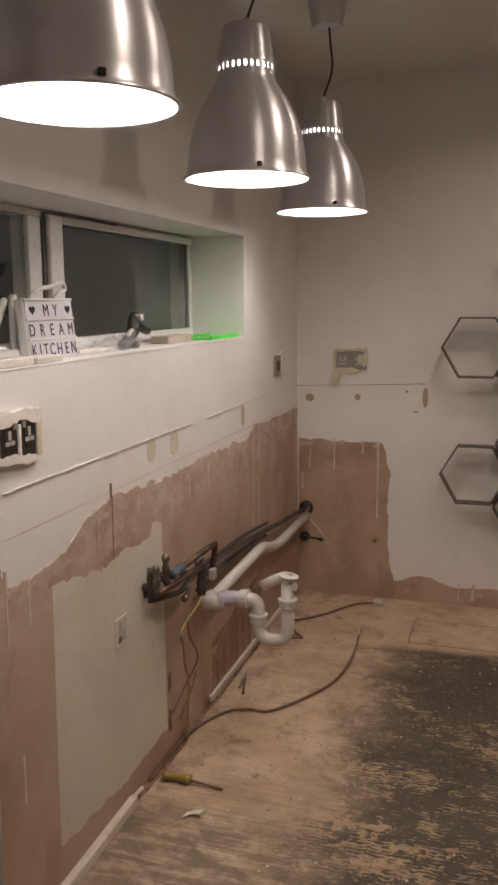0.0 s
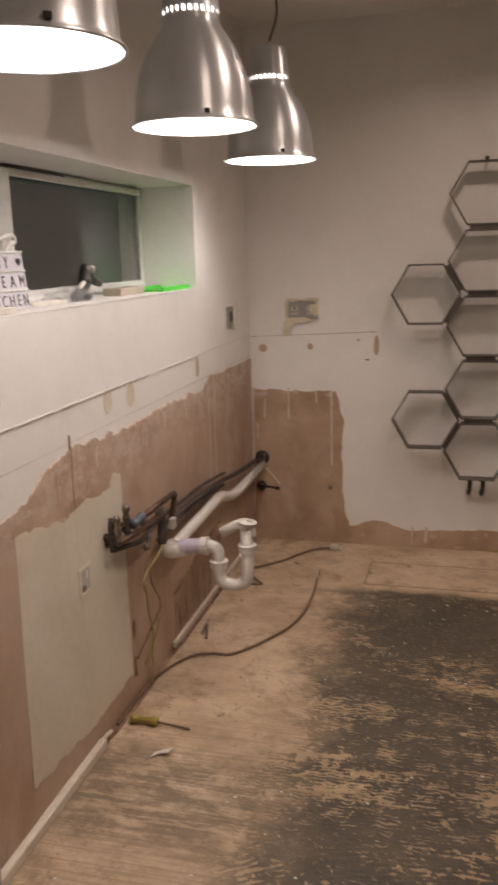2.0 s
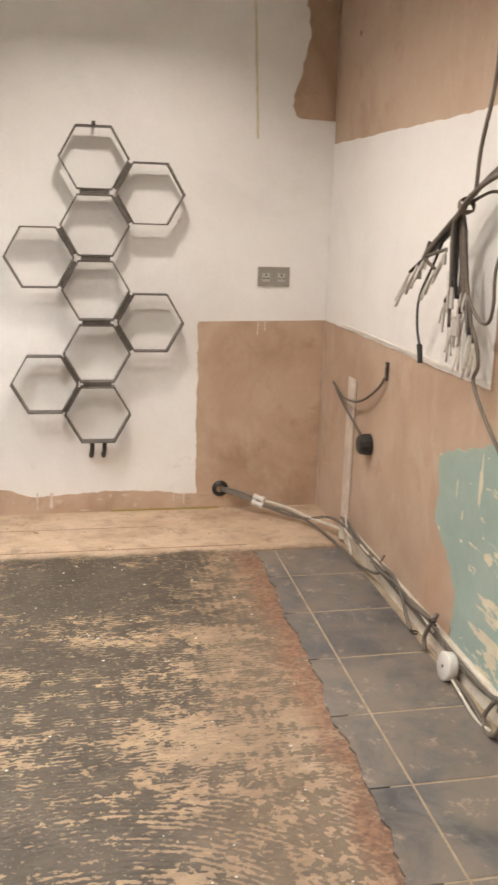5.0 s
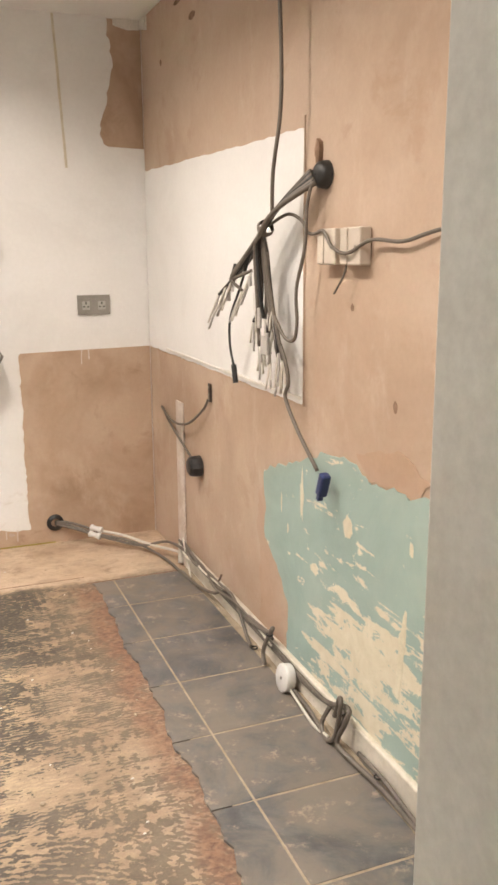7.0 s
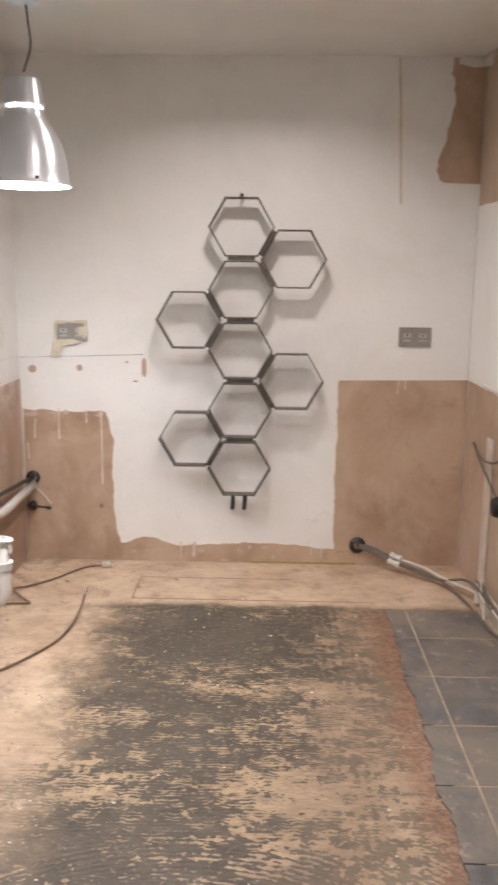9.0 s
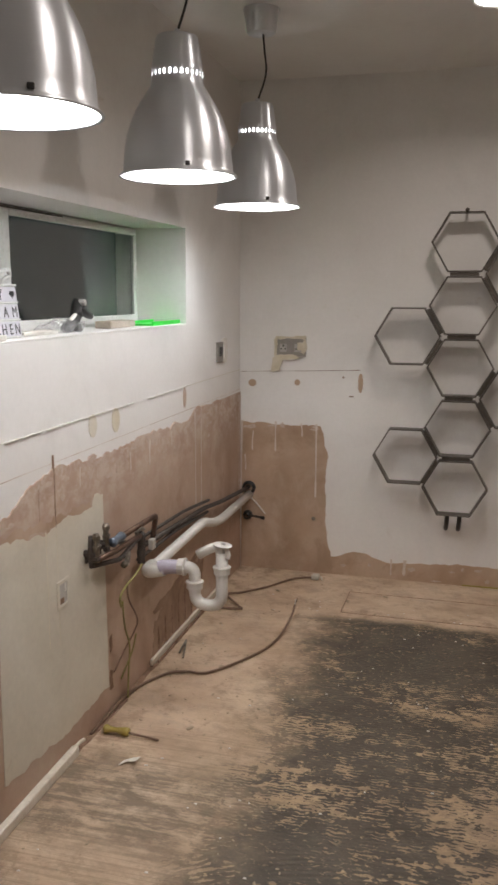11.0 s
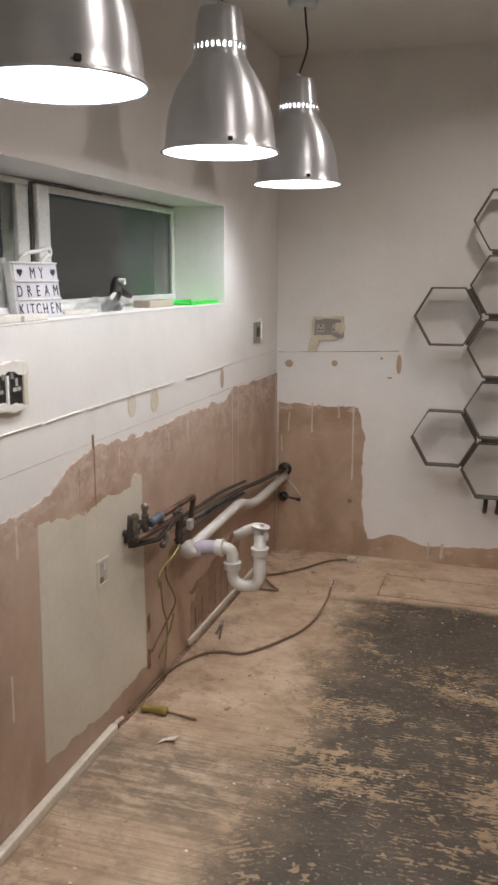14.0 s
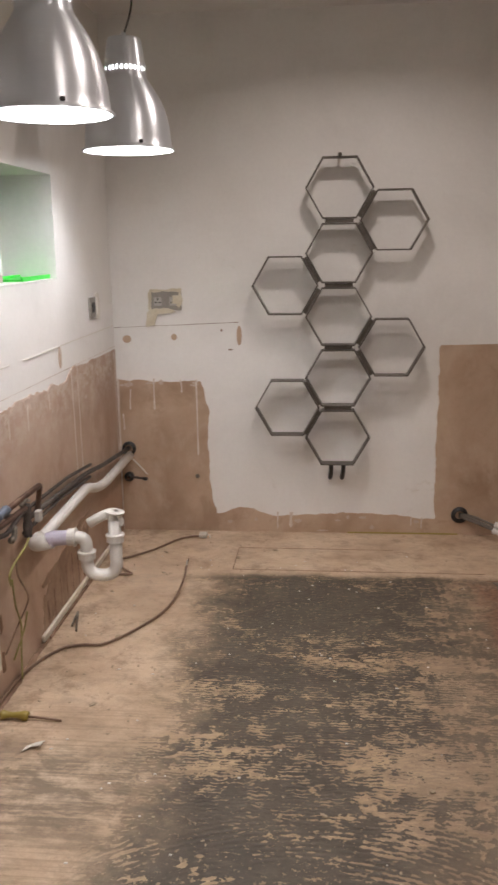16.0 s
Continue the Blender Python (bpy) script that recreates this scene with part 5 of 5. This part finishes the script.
part("lead", tube([(2.045, -1.59, 1.34), (2.05, -1.60, 1.15), (2.055, -1.68, 1.06), (2.055, -1.72, 0.98), (2.055, -1.70, 0.93), (2.06, -1.77, 0.85), (2.07, -1.88, 0.755)], 0.0058, 8, 8), M_CABLE, plugc, "", True)
pl = part("plug", box((-0.014, -0.014, -0.04), (0.014, 0.014, 0.03), 0.006), M_BLUE, plugc, "dark blue plug")
pl.matrix_local = pose(2.075, -1.91, 0.725, 22, 0, 0)
part("pin", box((-0.008, -0.004, -0.058), (0.008, 0.010, -0.04), 0.002), M_BLUE, pl)
loop = thing("looped_cable", "grey cable looping across plaster to surface boxes", "cable")
part("cable", tube([(2.04, -1.60, 1.41), (2.06, -1.70, 1.44), (2.075, -1.76, 1.42), (2.08, -1.785, 1.39), (2.075, -1.84, 1.385), (2.07, -1.90, 1.39), (2.065, -1.96, 1.35), (2.07, -2.03, 1.335), (2.09, -2.11, 1.365), (2.095, -2.24, 1.36), (2.10, -2.36, 1.38), (2.10, -2.60, 1.41)], 0.0046, 8, 8), M_CABLE, loop, "", True)
part("cable", tube([(W - 0.04, -1.82, 1.52), (2.065, -1.81, 1.45), (2.065, -1.80, 1.35), (2.055, -1.77, 1.24), (2.055, -1.775, 1.15), (2.055, -1.755, 1.10), (2.05, -1.70, 1.105), (2.045, -1.64, 1.16)], 0.005, 8, 8), M_CABLE, loop, "", True)
part("tail", tube([(W - 0.03, -2.0, 1.31), (W - 0.03, -1.985, 1.28), (W - 0.035, -1.945, 1.235)], 0.003, 6, 4), M_CABLE, loop, "", True)

# skirting, trunking and floor cables by the right wall
sk = thing("skirting_board", "cream painted skirting board, scuffed, under cables", "skirting")
part("board", box((W - 0.022, -3.31, 0.0), (W - 0.001, -0.52, 0.088), 0.006), M_SKIRT, sk)
part("mortar_bead", sheet("floor", ragged([(W - 0.022, -3.30), (W - 0.045, -3.30), (W - 0.040, -0.60), (W - 0.022, -0.60)], 0.005, 0.03, 410), 0.012), M_GROUT, sk)
tr = thing("corner_trunking", "narrow white vertical strip on pink plaster", "trunking")
part("strip", box((W - 0.010, -0.520, 0.06), (W - 0.002, -0.425, 0.72), 0.003), M_SMEAR, tr)
part("strip_foot", tube([(W - 0.02, -0.507, 0.10), (W - 0.025, -0.51, 0.05), (W - 0.03, -0.52, 0.01)], 0.014, 10, 4), M_CABLE_W, tr, "", True)
fc = thing("floor_cables", "tangle of grey cables along the skirting board", "cables")
runs = [
    ([(1.625, 0.0, 0.096), (1.69, -0.05, 0.088), (1.80, -0.14, 0.060), (1.92, -0.24, 0.045), (2.0, -0.34, 0.02), (2.04, -0.50, 0.012), (2.06, -0.75, 0.012), (2.07, -0.98, 0.05), (2.08, -1.10, 0.11), (2.075, -1.20, 0.10), (2.065, -1.30, 0.04), (2.06, -1.345, 0.02)], M_CABLE, 0.0062),
    ([(1.625, 0.0, 0.088), (1.70, -0.06, 0.076), (1.82, -0.16, 0.05), (1.96, -0.28, 0.03), (2.05, -0.42, 0.08), (2.075, -0.60, 0.095), (2.08, -0.85, 0.085), (2.085, -1.20, 0.085), (2.085, -1.5, 0.08), (2.085, -1.75, 0.075), (2.085, -1.90, 0.085), (2.075, -1.98, 0.12), (2.065, -1.995, 0.09), (2.06, -1.95, 0.02), (2.055, -1.90, 0.012), (2.06, -1.80, 0.03), (2.065, -1.68, 0.03)], M_CABLE, 0.0062),
    ([(1.625, 0.0, 0.103), (1.70, -0.05, 0.098), (1.80, -0.13, 0.072)], M_CABLE, 0.0062),
    ([(2.085, -0.55, 0.12), (2.08, -0.80, 0.10), (2.082, -1.15, 0.09), (2.08, -1.42, 0.11), (2.075, -1.49, 0.15), (2.065, -1.50, 0.145), (2.06, -1.45, 0.06), (2.055, -1.47, 0.015)], M_CABLE, 0.0075),
    ([(2.082, -1.0, 0.075), (2.085, -1.4, 0.07), (2.088, -1.8, 0.068), (2.075, -2.0, 0.14), (2.06, -2.02, 0.11), (2.055, -1.985, 0.03), (2.06, -2.06, 0.02), (2.07, -2.2, 0.022), (2.072, -2.4, 0.014), (2.06, -2.8, 0.010), (2.06, -3.2, 0.010)], M_CABLE, 0.0075),
    ([(2.08, -1.92, 0.07), (2.07, -1.965, 0.15), (2.055, -2.0, 0.15), (2.05, -1.98, 0.05), (2.05, -1.93, 0.010), (2.06, -1.88, 0.03), (2.075, -1.90, 0.09)], M_CABLE, 0.0068),
    ([(2.06, -1.66, 0.025), (2.05, -1.75, 0.025), (2.05, -1.85, 0.010), (2.055, -1.93, 0.018)], M_CABLE_W, 0.0045),
    ([(2.08, -0.57, 0.14), (2.075, -0.62, 0.10), (2.065, -0.72, 0.02)], M_CABLE_W, 0.004),
    ([(2.08, -1.05, 0.15), (2.085, -1.0, 0.10), (2.08, -0.92, 0.07)], M_CABLE_B, 0.004),
    ([(2.085, -2.05, 0.03), (2.075, -2.20, 0.045), (2.072, -2.36, 0.03), (2.06, -2.7, 0.018), (2.06, -3.2, 0.018)], M_CABLE, 0.006),
]
for k in range(3):
    pts, y = [], -0.50 - 0.06 * k
    while y > (-1.55 if k < 3 else -2.05):
        pts.append((2.078 + rng.uniform(-0.022, 0.010), y, 0.102 + rng.uniform(-0.022, 0.026) * (0.5 + 0.5 * math.sin(y * 9 + k))))
        y -= rng.uniform(0.07, 0.15)
    runs.append((pts, (M_CABLE, M_CABLE, M_CABLE_W, M_CABLE, M_CABLE_B)[k], 0.0052 if k != 2 else 0.004))
for pts, mm, r in runs:
    pts = [(x, y - 0.07 * min(1, max(0, (-1.0 - y) / 0.4)), z) for x, y, z in pts]
    part("cable", tube(pts, r, 8, 8), mm, fc, "", True)
for at in ((2.065, -1.56, 0.13), (2.062, -2.06, 0.12), (2.07, -2.25, 0.045), (2.06, -1.44, 0.03)):
    part("cable_tie", lathe([(0.011, -0.003), (0.0125, 0), (0.011, 0.003)], 12, m=Matrix.Translation(at)), M_BLACK, fc)
whc = thing("white_flex", "white flex with push connectors from end wall", "flex")
part("flex", tube([(1.80, -0.12, 0.072), (1.90, -0.20, 0.062), (2.0, -0.33, 0.045), (2.07, -0.46, 0.05), (2.085, -0.51, 0.055)], 0.0062, 8, 8), M_CABLE_W, whc, "", True)
for at in ((1.795, -0.125, 0.082), (1.785, -0.135, 0.056)):
    bm = lathe([(0.011, -0.030), (0.015, -0.028), (0.015, -0.016), (0.012, -0.012), (0.012, 0.012), (0.015, 0.016), (0.015, 0.028), (0.011, 0.030)], 14, close=True)
    c = part("connector", bm, M_WPLAST, whc, "white push connector", False)
    c.matrix_local = pose(*at, 0, 0, 0) @ Euler((0, radians(100), radians(-38))).to_matrix().to_4x4()
gr = thing("wall_grommet", "black grommet in end wall near the floor", "grommet")
part("ring", lathe([(0.020, 0.0), (0.040, 0.001), (0.038, 0.010), (0.022, 0.014)], 20, m=Matrix.Translation((1.625, -0.004, 0.098)) @ Matrix.Rotation(math.pi / 2, 4, "X")), M_BLACK, gr, "", True)
jb = thing("junction_box", "round white junction box leaning on the skirting", "junction box")
part("base", lathe([(0.002, 0.0), (0.043, 0.0), (0.044, 0.003), (0.044, 0.020)], 32, m=Matrix.Translation((2.075, -1.70, 0.046)) @ Matrix.Rotation(radians(-82), 4, "Y")), M_WPLAST, jb, "", True)
part("lid", lathe([(0.0445, 0.020), (0.0445, 0.028), (0.041, 0.031), (0.001, 0.031)], 32, m=Matrix.Translation((2.075, -1.70, 0.046)) @ Matrix.Rotation(radians(-82), 4, "Y")), M_WPLAST, jb, "", True)
part("screw", lathe([(0.005, 0.031), (0.005, 0.033), (0.001, 0.033)], 10, m=Matrix.Translation((2.075, -1.70, 0.046)) @ Matrix.Rotation(radians(-82), 4, "Y")), M_STEEL, jb)
yb = tagged(mesh_ob("floor_edge_strip", box((1.10, -0.010, 0.0), (1.62, -0.002, 0.006), 0.001), M_HANDLE), "thin yellowish strip at the foot of wall", "trim", kind="structure")

# ---- things on the window sill ----
SZ = WZ0 + 0.006
sign = thing("letter_board", "white light box with black letters on sill", "light box", (-0.066, -2.033, SZ))
sign.rotation_euler = (0, radians(-7), radians(-3))
sign.scale = (0.955, 0.955, 0.955)
SWID, SHT = 0.212, 0.150
part("case", box((-0.026, -SWID / 2, 0.0), (-0.002, SWID / 2, SHT), 0.004), M_UPVC, sign)
for k in range(3):
    part("panel", box((-0.0015, -SWID / 2 + 0.006, 0.006 + k * 0.0475), (0.001, SWID / 2 - 0.006, 0.006 + k * 0.0475 + 0.0395), 0.0008), M_SIGN, sign)
for k in range(4):
    part("rail", box((-0.0016, -SWID / 2 + 0.002, 0.0005 + k * 0.0475 - (0 if k else -0.001)), (0.0035, SWID / 2 - 0.002, 0.0055 + k * 0.0475), 0.001), M_UPVC, sign)


def letter(ch, u, z, size, bold=0.0):
    cu = bpy.data.curves.new("letter", "FONT")
    cu.body, cu.size, cu.align_x, cu.extrude, cu.offset = ch, size, "CENTER", 0.0004, bold
    tmp = bpy.data.objects.new("tmp_letter", cu)
    scene.collection.objects.link(tmp)
    dg = bpy.context.evaluated_depsgraph_get()
    me = bpy.data.meshes.new_from_object(tmp.evaluated_get(dg))
    bpy.data.objects.remove(tmp)
    me.materials.clear()
    me.materials.append(M_LETTER)
    ob = new("letter", me)
    ob.parent = sign
    ob.matrix_local = Matrix.Translation((0.0016, u, z)) @ Matrix(((0, 0, 1, 0), (1, 0, 0, 0), (0, 1, 0, 0), (0, 0, 0, 1))) @ Matrix.Diagonal((0.80, 1, 1, 1))
    return ob


for row, text, at in ((2, "MY", (-0.018, 0.022)), (1, "DREAM", (-0.086, -0.044, -0.003, 0.038, 0.080)), (0, "KITCHEN", (-0.088, -0.063, -0.040, -0.012, 0.020, 0.052, 0.083))):
    for ch, u in zip(text, at):
        letter(ch, u, 0.0105 + row * 0.0475, 0.0420, 0.0)
for u in (-0.075, 0.078):
    bm = bmesh.new()
    pts = []
    for k in range(28):
        a = 2 * math.pi * k / 28
        pts.append((16 * math.sin(a) ** 3, 13 * math.cos(a) - 5 * math.cos(2 * a) - 2 * math.cos(3 * a) - math.cos(4 * a)))
    f = bm.faces.new([bm.verts.new((0.0013, u + px * 0.00075, 0.121 + pz * 0.00075)) for px, pz in pts])
    r = bmesh.ops.extrude_face_region(bm, geom=[f])
    bmesh.ops.translate(bm, vec=(0.0006, 0, 0), verts=[e for e in r["geom"] if isinstance(e, bmesh.types.BMVert)])
    bmesh.ops.triangulate(bm, faces=[q for q in bm.faces if len(q.verts) > 4])
    part("heart", bm, M_LETTER, sign, "black heart")

lead = thing("white_lead", "white lead looped behind the letter board", "cable")
part("lead", tube([(-0.13, -2.07, SZ + 0.02), (-0.13, -2.06, SZ + 0.10), (-0.12, -2.03, SZ + 0.155), (-0.11, -1.97, SZ + 0.170), (-0.105, -1.925, SZ + 0.178), (-0.105, -1.915, SZ + 0.163), (-0.11, -1.94, SZ + 0.150), (-0.12, -1.99, SZ + 0.10)], 0.006, 8, 8), M_UPVC, lead, "", True)
arm = thing("clothes_hook", "white plastic curved hook arm leaning on window", "hook")
part("arm", tube([(-0.09, -2.29, SZ + 0.040), (-0.10, -2.26, SZ + 0.045), (-0.12, -2.205, SZ + 0.066), (-0.14, -2.145, SZ + 0.108), (-0.15, -2.110, SZ + 0.138)], lambda t: 0.011 - 0.003 * t, 10, 6), M_UPVC, arm, "", True)
part("base", box((-0.12, -2.34, SZ), (-0.06, -2.24, SZ + 0.042), 0.008), M_UPVC, arm)
peg = thing("plastic_peg", "short white plastic peg behind letter board", "peg")
part("peg", tube([(-0.14, -2.095, SZ), (-0.14, -2.095, SZ + 0.09), (-0.14, -2.09, SZ + 0.150)], 0.009, 10, 3), M_UPVC, peg, "", True)
for i, (a, b, x0, x1, z0, z1, rz) in enumerate(((-2.36, -2.22, -0.09, -0.008, 0.0, 0.018, 2), (-2.40, -2.25, -0.10, -0.03, 0.018, 0.034, -4), (-2.22, -2.10, -0.06, -0.006, 0.0, 0.015, 3), (-2.30, -2.20, -0.15, -0.10, 0.0, 0.028, 5), (-1.90, -1.72, -0.15, -0.07, 0.0, 0.012, -3), (-1.93, -1.80, -0.17, -0.11, 0.012, 0.026, 4))):
    off = thing("filler_offcut", "small white offcut block stacked on the sill", "offcut", ((x0 + x1) / 2, (a + b) / 2, SZ + z0), "white offcuts on sill")
    off.rotation_euler = (0, 0, radians(rz))
    part("block", box((-(x1 - x0) / 2, -(b - a) / 2, 0), ((x1 - x0) / 2, (b - a) / 2, z1 - z0), 0.003), M_UPVC if i % 2 else M_FILLER, off)
bag = thing("plastic_bag", "crumpled clear plastic bag lying on the sill", "bag", (-0.09, -1.66, SZ))
bm = bmesh.new()
bmesh.ops.create_icosphere(bm, subdivisions=3, radius=1)
for v in bm.verts:
    n = noise.noise(v.co * 2.3) * 0.5 + noise.noise(v.co * 5.0) * 0.25
    v.co = Vector((v.co.x * 0.045, v.co.y * 0.115, max(-0.25, v.co.z + 0.25) * 0.030)) * (1 + n)
    v.co.z = max(0.0005, v.co.z + 0.004)
part("film", bm, M_BAG, bag).visible_shadow = False
cl = thing("spring_clamp", "black plastic spring clamp with pale jaw stripe", "clamp", (-0.085, -1.57, SZ))
part("jaw", tube([(0.0, -0.075, 0.012), (0.0, -0.045, 0.018), (0.0, -0.005, 0.040), (0.0, 0.015, 0.062)], lambda t: 0.014 + 0.003 * math.sin(t * 3), 10, 5), M_BLACK, cl, "", True)
part("handle", tube([(0.0, 0.0, 0.045), (-0.01, 0.025, 0.075), (-0.015, 0.045, 0.092)], lambda t: 0.019 - 0.004 * t, 10, 4), M_BLACK, cl, "", True)
part("handle", tube([(-0.005, 0.03, 0.07), (0.0, 0.07, 0.052), (0.0, 0.105, 0.045)], lambda t: 0.014 - 0.003 * t, 10, 4), M_BLACK, cl, "", True)
part("pivot", lathe([(0.006, -0.018), (0.010, -0.016), (0.010, 0.016), (0.006, 0.018)], 12, close=True, m=Matrix.Translation((0, 0.035, 0.088)) @ Matrix.Rotation(math.pi / 2, 4, "Y")), M_INSERT, cl)
part("stripe", tube([(0.002, -0.042, 0.03), (0.002, -0.015, 0.046), (0.002, 0.008, 0.056)], 0.0085, 8, 3), M_FILLER, cl, "", True)
part("foot", box((-0.01, -0.01, 0.0), (0.012, 0.015, 0.022), 0.004), M_BLACK, cl)
blk = thing("sanding_block", "pale beige sanding block lying on the sill", "sanding block", (-0.10, -1.24, SZ))
part("block", box((-0.03, -0.105, 0.0), (0.03, 0.105, 0.024), 0.003), M_WOODBLK, blk)
lev = thing("green_tray", "bright green plastic strip lying on the sill", "plastic strip", (-0.09, -0.93, SZ))
bm = box((-0.055, -0.145, 0.0), (0.065, 0.145, 0.006), 0.002)
box((-0.055, -0.145, 0.006), (-0.048, 0.145, 0.015), 0.002, bm=bm)
box((0.058, -0.145, 0.006), (0.065, 0.145, 0.015), 0.002, bm=bm)
part("strip", bm, M_GREEN_GLOW, lev)

# open joints between the boards
for o in ([(0.598, -0.50), (0.598, -0.235), (0.602, -0.235), (0.602, -0.50)], [(0.60, -0.503), (0.60, -0.498), (1.66, -0.503), (1.66, -0.507)], [(0.60, -0.236), (0.60, -0.233), (1.3, -0.236), (1.3, -0.239)], [(1.655, -0.582), (1.655, -0.575), (2.07, -0.575), (2.07, -0.580)]):
    part("board_joint", sheet("floor", o, 0.0012), M_BROWN, floor)

# ---- floor tiles left along the right wall, last pieces ----
rows = [-0.60, -0.875, -1.20, -1.53, -1.852, -2.17, -2.49, -2.81, -3.13, -3.325]
part("grout_bed", sheet("floor", ragged([(W - 0.03, -3.325), (W - 0.03, -0.60), (1.705, -0.60), (1.705, -3.325)], 0.004, 0.03, 500, (0, 1)), 0.0064), M_GROUT, floor, "sandy tile bed")
for i, (a, b) in enumerate(zip(rows, rows[1:])):
    g = 0.0028
    bm = sheet("floor", [(1.765 + g, a - g), (1.765 + g, b + g), (W - 0.046, b + g), (W - 0.046, a - g)], 0.0075)
    bmesh.ops.bevel(bm, geom=[e for e in bm.edges if all(v.co.z > 0.007 for v in e.verts)], offset=0.0016, segments=2, affect="EDGES")
    part("tile", bm, M_TILE, floor)
    ex = [1.676, 1.682, 1.664, 1.668, 1.648, 1.652, 1.628, 1.61, 1.62, 1.62]
    edge = ragged([(1.765 - g, b + g), (1.765 - g, a - g), (ex[i], a - g), ((ex[i] + ex[i + 1]) / 2 + 0.012, (a + b) / 2), (ex[i + 1], b + g)], 0.006, 0.016, 520 + i, (0, 1, 4))
    part("tile", sheet("floor", edge, 0.0072), M_TILE, floor)
